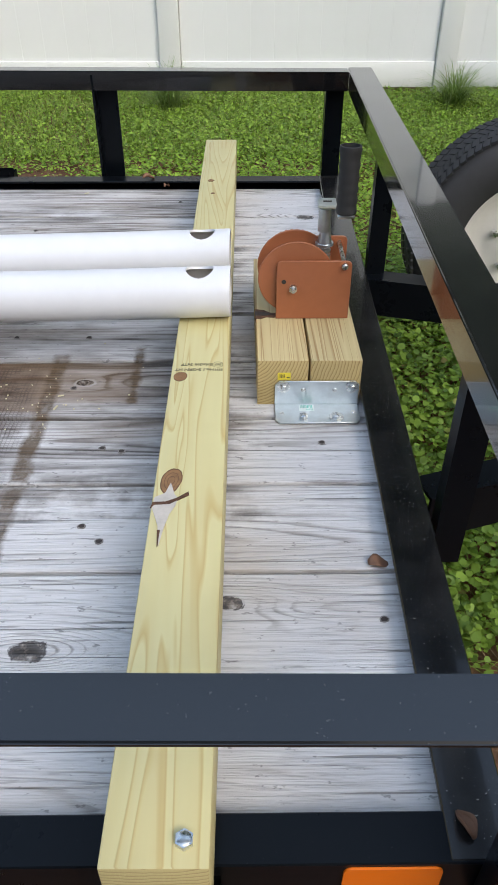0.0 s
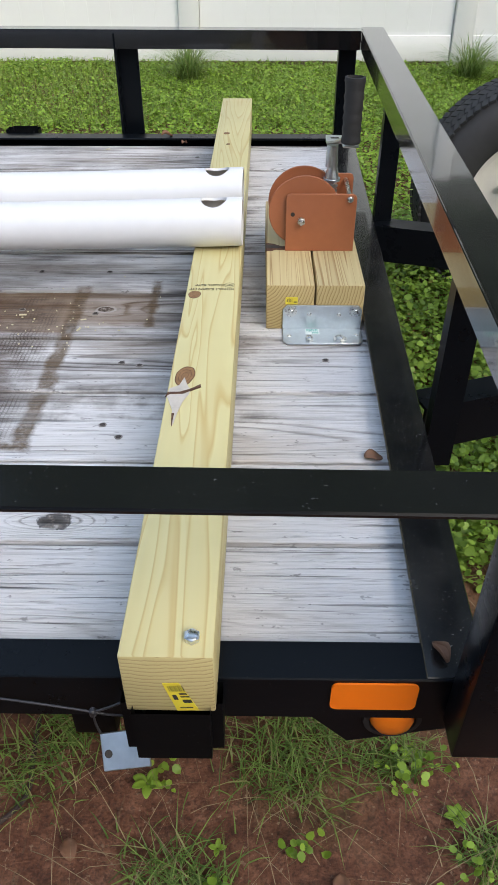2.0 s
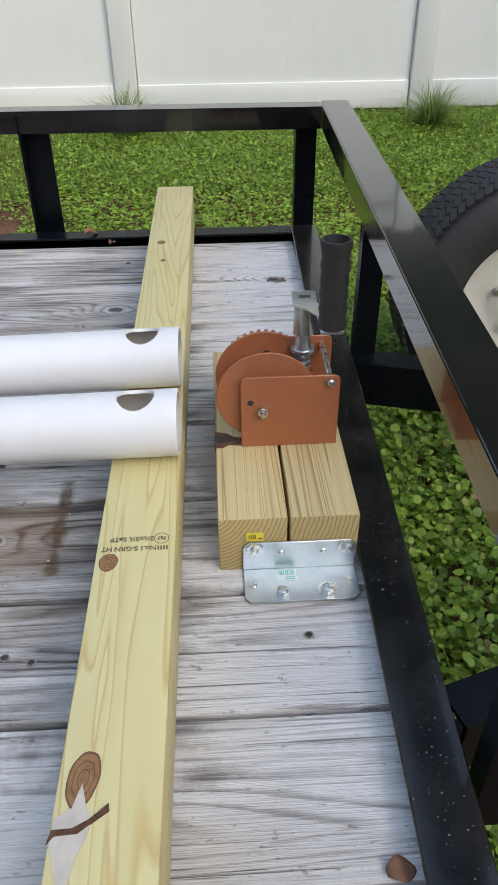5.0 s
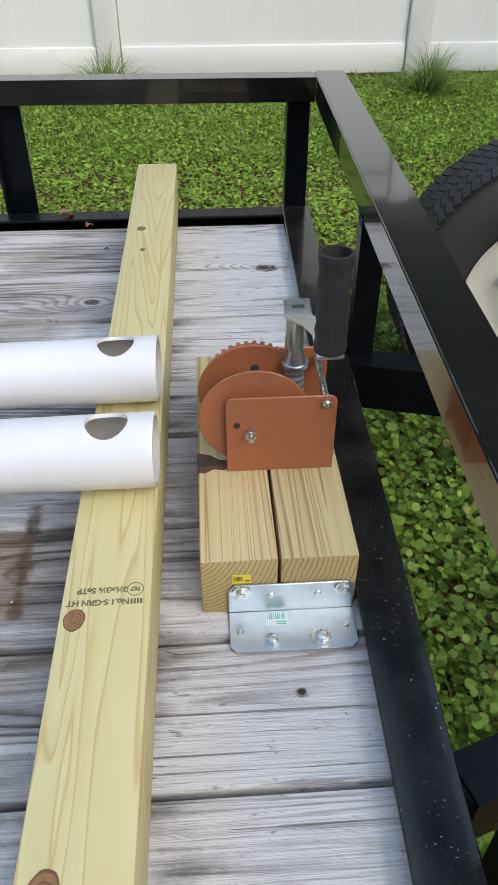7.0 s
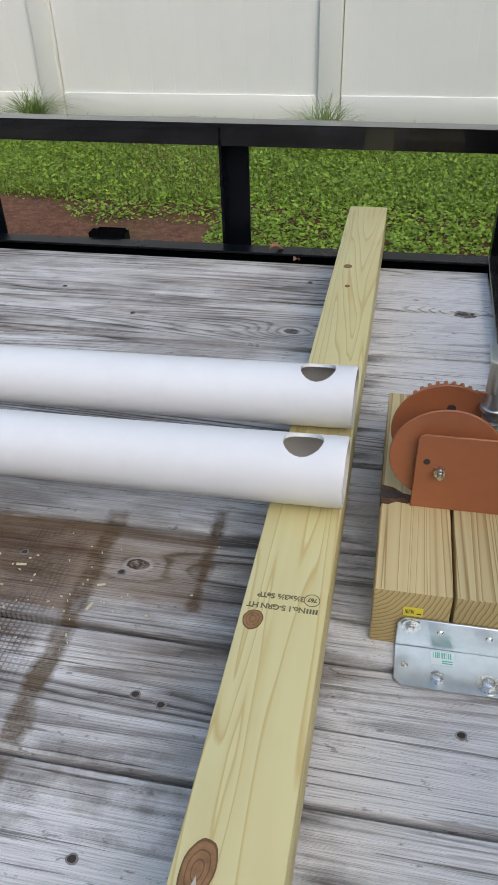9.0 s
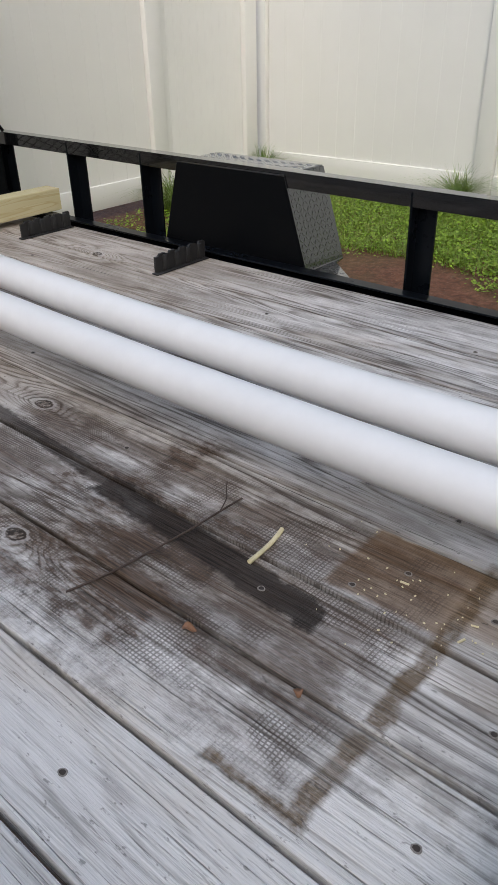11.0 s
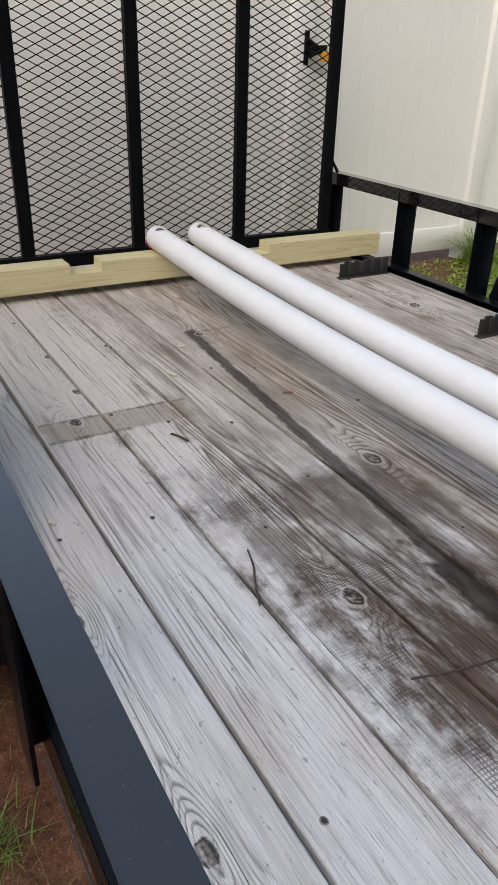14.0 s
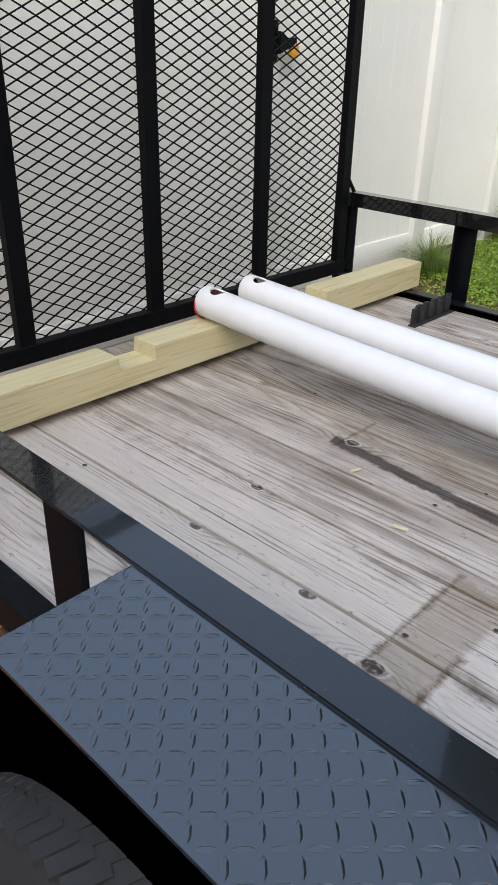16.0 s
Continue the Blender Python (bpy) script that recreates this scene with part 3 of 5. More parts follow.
# front frame: flange seen from above, slightly out of square
bm = bmesh.new()
prism(bm, [(0.6195, Y0 + 0.002), (0.683, Y0 + 0.002), (0.683, Y1), (0.6195, Y1)], "z", FL - T, FL + 0.001)
bmesh.ops.bevel(bm, geom=list(bm.edges), offset=0.0015, segments=1, affect="EDGES")
for v in bm.verts:
    v.co.x += 0.0235 * (v.co.y - 1.1)
part("front_flange", bm, SPECKED, trailer, "black flange with white paint specks", smooth=False)
part("front_frame", prism(bmesh.new(), [(0.666, Y0 + 0.002), (0.672, Y0 + 0.002), (0.717, Y1), (0.711, Y1)], "z", -0.075, FL - T - 0.0005), BLACK, trailer, smooth=False)
tube("rear_frame", X0, X0 + 0.05, Y0 + 0.05, Y1 - 0.05, -0.06, -0.004)
for xc in (-2.1, -1.5, -0.9, -0.3, 0.25):
    tube("cross_member", xc - 0.025, xc + 0.025, Y0 + T + 0.001, Y1 - T - 0.001, -0.10, -0.041, mat=BLACK_IN)

# rails
RB, RT = 0.254, 0.304
def rail(name, poly, axis, a, b):
    bm = prism(bmesh.new(), poly, axis, a, b)
    bmesh.ops.bevel(bm, geom=list(bm.edges), offset=0.0018, segments=2, affect="EDGES")
    return part(name, bm, BLACK, trailer)


# angle-iron rails: flat leg on top, upright leg on the inner side
near_rail = rail("top_rail", [(0.589, RT), (0.641, RT), (0.641, RB), (0.635, RB), (0.635, RT - T), (0.589, RT - T)], "x", -2.66, 0.692)
SKEW = 0.0235
far = rail("top_rail", [(2.622, RT - 0.002), (2.570, RT - 0.002), (2.570, RB - 0.002), (2.576, RB - 0.002), (2.576, RT - T), (2.622, RT - T)], "x", -2.735, 0.7232)


def skewed(bm):
    """The front of the trailer stands slightly out of square."""
    for v in bm.verts:
        v.co.x += SKEW * (v.co.y - 1.1)
    return bm


bm = prism(bmesh.new(), [(0.757, RT), (0.689, RT), (0.689, RB - 0.004), (0.695, RB - 0.004), (0.695, RT - T), (0.757, RT - T)], "y", 0.589, 2.624)
bmesh.ops.bevel(bm, geom=list(bm.edges), offset=0.0028, segments=3, affect="EDGES")
part("front_rail", skewed(bm), BLACK, trailer)
# the long rails are not quite true: the near one leans in, the far one rises towards the rear


def near_in(x):
    return 0.0135 * max(0.0, 0.35 - x)


def far_up(x):
    return 0.0055 * max(0.0, 0.2 - x)


for v in near_rail.data.vertices:
    v.co.y += near_in(v.co.x)
for v in far.data.vertices:
    v.co.z += far_up(v.co.x)
for x in (-2.68, -2.16, -1.682, -0.575, 0.012):
    angle_post(x, 0.594 + near_in(x), 1, 1, -0.035, RT - T - 0.0005, 0.068)
for x in (-2.735, -2.235, -1.80, -0.675, 0.006):
    angle_post(x, 2.615, 1, -1, -0.06, RT - T - 0.003 + far_up(x + 0.06), 0.064)
tube("corner_post", 0.634, 0.690, 0.586, 0.6330, -0.040, RB - 0.005, bevel=0.003, mat=BLACK_F)
angle_post(0.662, 2.612, 1, -1, -0.06, RT - T - 0.003)
for y in (1.09, 1.96):
    angle_post(0.6965 + SKEW * (y - 1.1), y, 1, 1, -0.07, RB - 0.006, 0.042)

# deck planks
EDGES = [0.672, 0.847, 1.010, 1.188, 1.360, 1.545, 1.732, 1.922, 2.09, 2.29, 2.515]
for a, b in zip(EDGES, EDGES[1:]):
    dz = random.uniform(-0.0015, 0.0015)
    bm = box(bmesh.new(), X0 + 0.02, 0.655, a + 0.0042, b - 0.0042, -0.038, dz, 0.0028, 2)
    part("plank", bm, DECK, trailer, smooth=False)

# tongue
for y_a, y_b in ((1.19, 1.58), (1.96, 1.64)):
    a, b = Vector((0.70, y_a, -0.06)), Vector((1.9, y_b, -0.06))
    d = (b - a).normalized()
    m = Matrix.Translation((a + b) / 2) @ d.to_track_quat("X", "Z").to_matrix().to_4x4()
    bm = bmesh.new()
    L = (b - a).length / 2
    prism(bm, [(-0.025, -0.045), (0.03, -0.045), (0.03, -0.039), (-0.019, -0.039), (-0.019, 0.039), (0.03, 0.039), (0.03, 0.045), (-0.025, 0.045)], "x", -L, L)
    bm.transform(m)
    part("tongue_rail", bm, BLACK_F, trailer, smooth=False)

# fenders
def tread_lug(bm, p, ex, ey, nrm):
    """One raised, pointed lug of the tread plate."""
    plan = ((-1, 0), (-0.45, -1), (0.45, -1), (1, 0), (0.45, 1), (-0.45, 1))
    top = [bm.verts.new(p + ex * sx * 0.0066 + ey * sy * 0.0007 + nrm * 0.00065) for sx, sy in plan]
    low = [bm.verts.new(p + ex * sx * 0.0090 + ey * sy * 0.0024) for sx, sy in plan]
    bm.faces.new(top)
    for k in range(6):
        bm.faces.new((low[k], low[(k + 1) % 6], top[(k + 1) % 6], top[k]))


def fender(y_in, y_out, sign, prof):
    lower = [(x, z - 0.005) for x, z in prof]
    bm = prism(bmesh.new(), prof + lower[::-1], "y", min(y_in, y_out), max(y_in, y_out))
    bmesh.ops.bevel(bm, geom=[e for e in bm.edges if abs(e.verts[0].co.y - e.verts[1].co.y) > 0.05], offset=0.004, segments=2, affect="EDGES")
    f = part("fender", bm, TREAD, trailer, "black diamond-plate fender")
    # raised lugs of the tread plate
    bm = bmesh.new()
    P = 0.0180
    for (xa, za), (xb, zb) in zip(prof, prof[1:]):
        a, b = Vector((xa, 0, za)), Vector((xb, 0, zb))
        u = (b - a).normalized()
        nrm = Vector((-u.z, 0, u.x))
        n = max(1, int((b - a).length / P))
        for i in range(n):
            for j in range(int(abs(y_out - y_in) / P)):
                p = a + u * ((i + 0.5) * (b - a).length / n) + nrm * 0.0002
                p.y = min(y_in, y_out) + 0.011 + j * P
                ang = radians(45) if (i + j) % 2 else radians(-45)
                ex = (u * math.cos(ang) + Vector((0, 1, 0)) * math.sin(ang))
                ey = (Vector((0, 1, 0)) * math.cos(ang) - u * math.sin(ang))
                tread_lug(bm, p, ex, ey, nrm)
    lug = part("tread_pattern", bm, TREAD, f)
    tagged(lug, kind="stuff")
    # inner wall against the frame
    wall = [(x, z - 0.006) for x, z in prof] + [(prof[-1][0], -0.055), (prof[0][0], -0.055)]
    part("fender_wall", prism(bmesh.new(), wall, "y", y_in - 0.001 * sign, y_in + 0.004 * sign), BLACK_IN, f, smooth=False)
    return f


def step_treads():
    bm = bmesh.new()
    for i in range(11):
        for j in range(11):
            x, y = -0.895 + i * 0.0170, 0.470 + j * 0.0170
            if y > 0.482 + (x + 0.895) * 0.98 + 0.014 and y < 0.622:
                k = 0.7071 if (i + j) % 2 else -0.7071
                tread_lug(bm, Vector((x, y, 0.1102)), Vector((0.7071, k, 0)), Vector((-k, 0.7071, 0)), Vector((0, 0, 1)))
    tagged(part("tread_pattern", bm, TREAD, near), kind="stuff")


near = fender(0.632, 0.447, -1, [(-1.63, -0.02), (-1.505, 0.300), (-1.05, 0.300), (-0.90, 0.112)])
far_fender = fender(2.566, 2.78, 1, [(-1.70, -0.05), (-1.60, 0.300), (-1.125, 0.300), (-1.03, 0.004)])
part("step_plate", prism(bmesh.new(), [(-1.035, 2.566), (-0.84, 2.566), (-1.02, 2.725), (-1.035, 2.78)], "z", -0.004, 0.002), TREAD, far_fender, smooth=False)
part("step_plate", prism(bmesh.new(), [(-0.905, 0.632), (-0.742, 0.632), (-0.895, 0.482), (-0.905, 0.447)], "z", 0.104, 0.110), TREAD, near, smooth=False)
step_treads()
# apron under the step with its lamp
part("step_apron", prism(bmesh.new(), [(-0.905, 0.4495), (-0.896, 0.4845), (-0.746, 0.6315), (-0.751, 0.6315), (-0.899, 0.4865), (-0.905, 0.4595)], "z", -0.055, 0.1035), BLACK_IN, near, smooth=False)
part("side_lamp", rod(bmesh.new(), (-0.852, 0.5265, 0.056), (-0.8465, 0.5210, 0.056), 0.021, 24, 0.017), AMBER, near, "round amber side lamp")


def wheel_parts(centre, r, w, rim_r, parent):
    """Tyre and rim with the axle along y."""
    m = Matrix.Translation(centre) @ Matrix.Rotation(radians(90), 4, "X")
    bm = bmesh.new()
    h = w / 2
    prof = [(rim_r, -h * 0.72), (rim_r + 0.02, -h * 0.92), ((r + rim_r) / 2, -h), (r - 0.03, -h * 0.90), (r - 0.008, -h * 0.74), (r, -h * 0.5),
            (r, h * 0.5), (r - 0.008, h * 0.74), (r - 0.03, h * 0.90), ((r + rim_r) / 2, h), (rim_r + 0.02, h * 0.92), (rim_r, h * 0.72)]
    lathe(bm, prof, m, 72)
    tread = bmesh.new()
    for k in range(90):
        for sgn, yy in ((1, -0.62), (-1, 0.62), (1, -0.15), (-1, 0.22)):
            ang = 2 * math.pi * (k + 0.25 * (sgn + yy)) / 90
            mm = m @ Matrix.Rotation(ang, 4, "Z") @ Matrix.Translation((r + 0.001, 0, yy * h)) @ Matrix.Rotation(sgn * 0.35, 4, "X")
            box(tread, -0.006, 0.0006, -0.0092 * r / 0.33, 0.0092 * r / 0.33, -h * 0.20, h * 0.20, 0, 1, mm)
    t = part("tyre", bm, TYRE, parent, "black treaded rubber tyre")
    tagged(part("tread", tread, TYRE, t, smooth=False), kind="stuff")
    bm = bmesh.new()
    prof = [(rim_r + 0.004, -h * 0.80), (rim_r - 0.012, -h * 0.74), (rim_r - 0.02, -h * 0.45), (rim_r - 0.05, -h * 0.30), (rim_r * 0.55, -h * 0.34), (rim_r * 0.40, -h * 0.5),
            (rim_r * 0.30, -h * 0.5), (rim_r * 0.30, h * 0.2), (rim_r - 0.02, h * 0.45), (rim_r + 0.004, h * 0.80)]
    lathe(bm, prof, Matrix.Translation(centre) @ Matrix.Rotation(radians(-90), 4, "X"), 48)
    rim = part("rim", bm, RIM, parent, "off-white painted steel rim")
    for k in range(5):
        a = 2 * math.pi * k / 5 + 0.3
        p = Vector(centre) + Vector((math.cos(a) * rim_r * 0.47, -h * 0.42, math.sin(a) * rim_r * 0.47))
        bm = bmesh.new()
        hexbolt(bm, p, (0, -1, 0), 0.010, 0.014)
        part("lug_nut", bm, BOLT, rim)


def trailer_wheel(yc, r):
    w_ob = new("wheel")
    w_ob.parent = trailer
    w_ob.location = Vector((-1.28, yc, ZG)) - trailer.location
    wheel_parts((-1.28, yc, ZG + r + 0.005), r, 0.19, r * 0.57, w_ob)


trailer_wheel(0.475, 0.335)
trailer_wheel(2.70, 0.268)

# spare wheel standing beyond the tongue
spare = thing("spare_wheel", (1.19, 2.34, ZG), "spare tyre on an off-white steel rim beside the tongue", "wheel")
wheel_parts((1.205, 2.345, ground_z(1.2, 2.35) + 0.317), 0.312, 0.19, 0.180, spare)

# ---- rear gate ----
gate = new("ramp_gate")
gate.parent = trailer
gate.location = Vector((-2.70, 1.6, 0)) - trailer.location
tagged(gate, "raised black ramp gate of expanded metal")
GX, GZ0, GZ1 = -2.700, 0.03, 1.25
BARS = [0.72, 1.177, 1.622, 2.082, 2.524]
for y in BARS:
    w, e = 0.024, 0.0
    part("gate_bar", box(bmesh.new(), GX + 0.003, GX + 0.033, y - w, y + w + e, GZ0, GZ1, 0.002, 1), BLACK_IN, gate, smooth=False)
part("gate_bottom_bar", box(bmesh.new(), GX - 0.002, GX + 0.036, BARS[0] - 0.03, BARS[-1] + 0.03, GZ0 - 0.005, GZ0 + 0.045, 0.003, 1), BLACK_IN, gate, smooth=False)
part("gate_top_bar", box(bmesh.new(), GX - 0.002, GX + 0.036, BARS[0] - 0.03, BARS[-1] + 0.03, GZ1 - 0.045, GZ1 + 0.003, 0.003, 1), BLACK_IN, gate, smooth=False)


def expanded_mesh(ya, yb, z0, z1, lw=0.068, sw=0.033, t=0.0031):
    """Diamond mesh: pairs of zigzag strands between two bars."""
    vs, fs = [], []

    def strand(p, q):
        d = Vector((0, q[0] - p[0], q[1] - p[1])).normalized()
        side = Vector((0, -d.z, d.y)) * t * 0.5
        dep = Vector((t * 0.7, 0, 0))
        base = len(vs)
        for e in (Vector((GX, *p)), Vector((GX, *q))):
            for s1, s2 in ((-1, -1), (1, -1), (1, 1), (-1, 1)):
                vs.append(tuple(e + side * s1 + dep * s2))
        for k in range(4):
            fs.append((base + k, base + (k + 1) % 4, base + 4 + (k + 1) % 4, base + 4 + k))
    n = int((z1 - z0) / sw)
    for i in range(n):
        z = z0 + i * sw
        y, up = ya, 0
        k = 0
        while y < yb:
            y2 = min(yb, y + lw / 2)
            za, zb = (z, z + sw / 2) if k % 2 == 0 else (z + sw / 2, z)
            strand((y, za), (y2, zb))
            strand((y, z + sw - (za - z)), (y2, z + sw - (zb - z)))
            y, k = y2, k + 1
    me = bpy.data.meshes.new("expanded_mesh")
    me.from_pydata(vs, [], fs)
    me.materials.append(BLACK_IN)
    ob = new("expanded_mesh", me)
    ob.parent = gate
    ob.location = -world_loc(gate)
    return tagged(ob, kind="stuff")


expanded_mesh(BARS[0] + 0.02, BARS[-1] - 0.02, GZ0 + 0.03, GZ1 - 0.03)

# ---- beams, pipes, blocks ----
def end_faces(bm, axis, tol=0.7):
    for f in bm.faces:
        f.normal_update()
        f.material_index = 1 if abs(f.normal[axis]) > tol else 0


def build_beam():
    m = Matrix.Translation((0.3485, 0.596, 0)) @ Matrix.Rotation(radians(-0.46), 4, "Z")
    bm = box(bmesh.new(), -0.0445, 0.0445, 0, 2.007, 0.026, 0.115, 0.0025, 2, m)
    end_faces(bm, 1)
    ob = part("wooden_beam", bm, [BEAM, BEAM_END])
    tagged(ob, "new pale treated pine four-by-four beam across the deck", "beam")


build_beam()


def build_notched_beam():
    x0, x1, z0, z1, zn = -2.449, -2.360, 0.026, 0.115, 0.075
    poly = [(0.62, z0), (2.60, z0), (2.60, z1), (2.05, z1), (2.05, zn), (1.935, zn), (1.935, z1), (1.355, z1), (1.355, zn), (1.24, zn), (1.24, z1), (0.62, z1)]
    bm = prism(bmesh.new(), poly, "x", x0, x1)
    bmesh.ops.bevel(bm, geom=list(bm.edges), offset=0.002, segments=1, affect="EDGES")
    end_faces(bm, 1)
    ob = part("notched_beam", bm, [BEAM2, BEAM2], smooth=False)
    tagged(ob, "pale treated pine beam with two square notches before the gate", "beam")


build_notched_beam()


PIPE_SAG = 0.027      # long pipes droop between the two beams


def pipe(a, b, r, label):
    """PVC pipe from a to b with a round hole drilled in its top near each end."""
    a, b = Vector(a), Vector(b)
    d = (b - a).normalized()
    side = d.cross(Vector((0, 0, 1))).normalized()
    up = side.cross(d)
    L, ri, n, hr = (b - a).length, r - 0.0045, 40, 0.024
    holes = (0.052, L - 0.05)

    def pt(s, th, rad):
        u = (s - 0.12) / (L - 0.24)
        droop = Vector((0, 0, -4 * PIPE_SAG * u * (1 - u)))
        return a + droop + d * s + (side * math.sin(th) + up * math.cos(th)) * rad
    bm = bmesh.new()
    # lengthwise stations, fine round the holes
    st = [0.0, 0.003]
    for h in holes:
        st += [h + hr * math.sin(radians(k)) for k in (-90, -72, -54, -36, -18, 0, 18, 36, 54, 72, 90)]
    st += list(np.linspace(0.14, L - 0.14, 28)) + [L - 0.003, L]
    st = sorted(st)
    ths = [2 * math.pi * k / n for k in range(n)]

    def angles(s):
        """Opening half-angle at a station, else None."""
        for h in holes:
            if abs(s - h) <= hr + 1e-6:
                return math.asin(min(1, math.sqrt(max(0, hr * hr - (s - h) ** 2)) / r))
        return None
    rows = {}
    for rad in (r, ri):
        rows[rad] = []
        for s in st:
            op = angles(s)
            o = op if op is not None else None
            ring = []
            # points run from the opening's one lip round below to the other lip
            lo = o if o is not None else 0.0
            for k in range(n + 1):
                th = lo + (2 * math.pi - 2 * lo) * k / n
                ring.append(bm.verts.new(pt(s, th, rad if 0.001 < s < L - 0.001 else (rad - 0.0008 if rad == r else rad))))
            rows[rad].append(ring)
    for rad in (r, ri):
        for (r0, s0), (r1, s1) in zip(zip(rows[rad], st), zip(rows[rad][1:], st[1:])):
            for k in range(n):
                f = bm.faces.new((r0[k], r0[k + 1], r1[k + 1], r1[k]))
                f.material_index = 0 if rad == r else 1
    for i in range(len(st) - 1):      # lips of the holes
        if angles((st[i] + st[i + 1]) / 2) is not None:
            for k in (0, n):
                f = bm.faces.new((rows[r][i][k], rows[r][i + 1][k], rows[ri][i + 1][k], rows[ri][i][k]))
    for i in (0, len(st) - 1):
        for k in range(n):
            bm.faces.new((rows[r][i][k], rows[r][i][k + 1], rows[ri][i][k + 1], rows[ri][i][k]))
    bmesh.ops.remove_doubles(bm, verts=bm.verts, dist=0.0002)
    ob = part("pvc_pipe", bm, [PVC, PVC_IN])
    return tagged(ob, label, "pipe", "pipes on the beams")


R = 0.0435
pipe((0.402, 1.506, 0.115 + R), (-2.43, 1.597, 0.115 + R), R, "long white plastic pipe with drilled ends and red cap")
pipe((0.400, 1.672, 0.115 + R), (-2.43, 1.766, 0.115 + R), R, "long white plastic pipe with drilled ends on beams")

# two short blocks under the winch
for x0, x1, label in ((0.447, 0.5335, "short pine block with a bark-edged knot hole"), (0.5375, 0.624, "short pine block beside the front frame")):
    bm = box(bmesh.new(), x0, x1, 1.398, 1.812, 0.0, 0.089, 0.002, 2)
    end_faces(bm, 1)
    tagged(part("wood_block", bm, [BLOCK, BLOCK_END]), label, "block", "winch blocks")

# ---- winch and its bracket ----
def build_winch():
    w = thing("hand_winch", (0.545, 1.59, 0.089), "brown painted hand winch with black grip on wood blocks", "winch")

    def plate(name, y, x0, x1, z1, t=0.003):
        r = 0.008
        poly = [(x0, 0.0892), (x1, 0.0892), (x1, z1 - r), (x1 - r * 0.3, z1 - r * 0.3), (x1 - r, z1), (x0 + r, z1), (x0 + r * 0.3, z1 - r * 0.3), (x0, z1 - r)]
        bm = prism(bmesh.new(), poly, "y", y, y + t)
        bmesh.ops.bevel(bm, geom=list(bm.edges), offset=0.0008, segments=1, affect="EDGES")
        return part(name, bm, WINCH, w)
    front = plate("side_plate", 1.545, 0.483, 0.615, 0.201)
    plate("side_plate", 1.640, 0.500, 0.617, 0.208)
    part("base_plate", box(bmesh.new(), 0.487, 0.612, 1.548, 1.640, 0.0892, 0.0925, 0.0008), WINCH, w)
    for y, r in ((1.556, 0.068), (1.612, 0.068)):
        bm = bmesh.new()
        prof = [(0.006, 0.0), (r - 0.001, 0.0), (r, 0.0012), (r, 0.0022), (r - 0.001, 0.0034), (0.006, 0.0034)]
        lathe(bm, prof, Matrix.Translation((0.5185, y, 0.163)) @ Matrix.Rotation(radians(-90), 4, "X"), 56)
        part("drum_flange", bm, WINCH, w)
    part("drum", rod(bmesh.new(), (0.5185, 1.559, 0.163), (0.5185, 1.613, 0.163), 0.020, 24), WINCH, w)
    bm = bmesh.new()
    teeth = []
    for k in range(36):
        for f, rr in ((0.0, 0.0565), (0.25, 0.0565), (0.4, 0.0605), (0.75, 0.0605), (0.9, 0.0565)):
            a = 2 * math.pi * (k + f) / 36
            teeth.append((0.5185 + rr * math.cos(a), 0.164 + rr * math.sin(a)))
    prism(bm, teeth, "y", 1.622, 1.634)
    part("gear", bm, WINCH, w, smooth=False)
    bm = bmesh.new()
    rod(bm, (0.5125, 1.545, 0.150), (0.5125, 1.530, 0.150), 0.0035, 12)
    hexbolt(bm, (0.5125, 1.545, 0.150), (0, -1, 0), 0.0075, 0.007)
    part("axle_bolt", bm, BOLT, w)
    # both holes are solid discs, their inner shade put into the colour
    part("plate_hole", rod(bmesh.new(), (0.496, 1.5446, 0.162), (0.496, 1.5456, 0.162), 0.0042, 14), INK_AND_HOLES, front)
    part("flange_hole", rod(bmesh.new(), (0.522, 1.6112, 0.198), (0.522, 1.6125, 0.198), 0.0056, 14), INK_AND_HOLES, w)
    part("spacer_rod", rod(bmesh.new(), (0.602, 1.545, 0.192), (0.602, 1.643, 0.196), 0.0042, 12), BOLT, w)
    bm = bmesh.new()
    rod(bm, (0.602, 1.545, 0.192), (0.602, 1.536, 0.192), 0.003, 10)
    hexbolt(bm, (0.602, 1.545, 0.192), (0, -1, 0), 0.0062, 0.005)
    part("rod_nut", bm, BOLT, w)
    # upright drive shaft with worm, washer and sleeve
    cx, cy = 0.5705, 1.606
    part("shaft", rod(bmesh.new(), (cx, cy, 0.093), (cx, cy, 0.245), 0.0065, 18), BOLT, w)
    bm = bmesh.new()
    for k in range(6):
        lathe(bm, [(0.006, 0.0), (0.0125, 0.002), (0.0125, 0.005), (0.006, 0.007)], Matrix.Translation((cx, cy, 0.150 + 0.0085 * k)), 20)
    part("worm", bm, ZINC, w)
    part("washer", rod(bmesh.new(), (cx, cy, 0.206), (cx, cy, 0.2105), 0.0165, 28), ZINC, w)
    part("collar", rod(bmesh.new(), (cx, cy, 0.2105), (cx, cy, 0.232), 0.0135, 24, 0.009), ZINC, w)
    part("sleeve", rod(bmesh.new(), (cx - 0.002, cy, 0.232), (cx - 0.002, cy, 0.272), 0.0115, 24, 0.0105), ZINC, w)
    # crank arm, bent towards the near side
    bm = bmesh.new()
    pts = [(cx + 0.002, cy + 0.026, 0.279), (cx, cy - 0.012, 0.279), (cx + 0.010, cy - 0.060, 0.296), (0.583, 1.500, 0.312), (0.584, 1.452, 0.314)]
    wd = [0.016, 0.016, 0.012, 0.011, 0.0135]
    prev = None
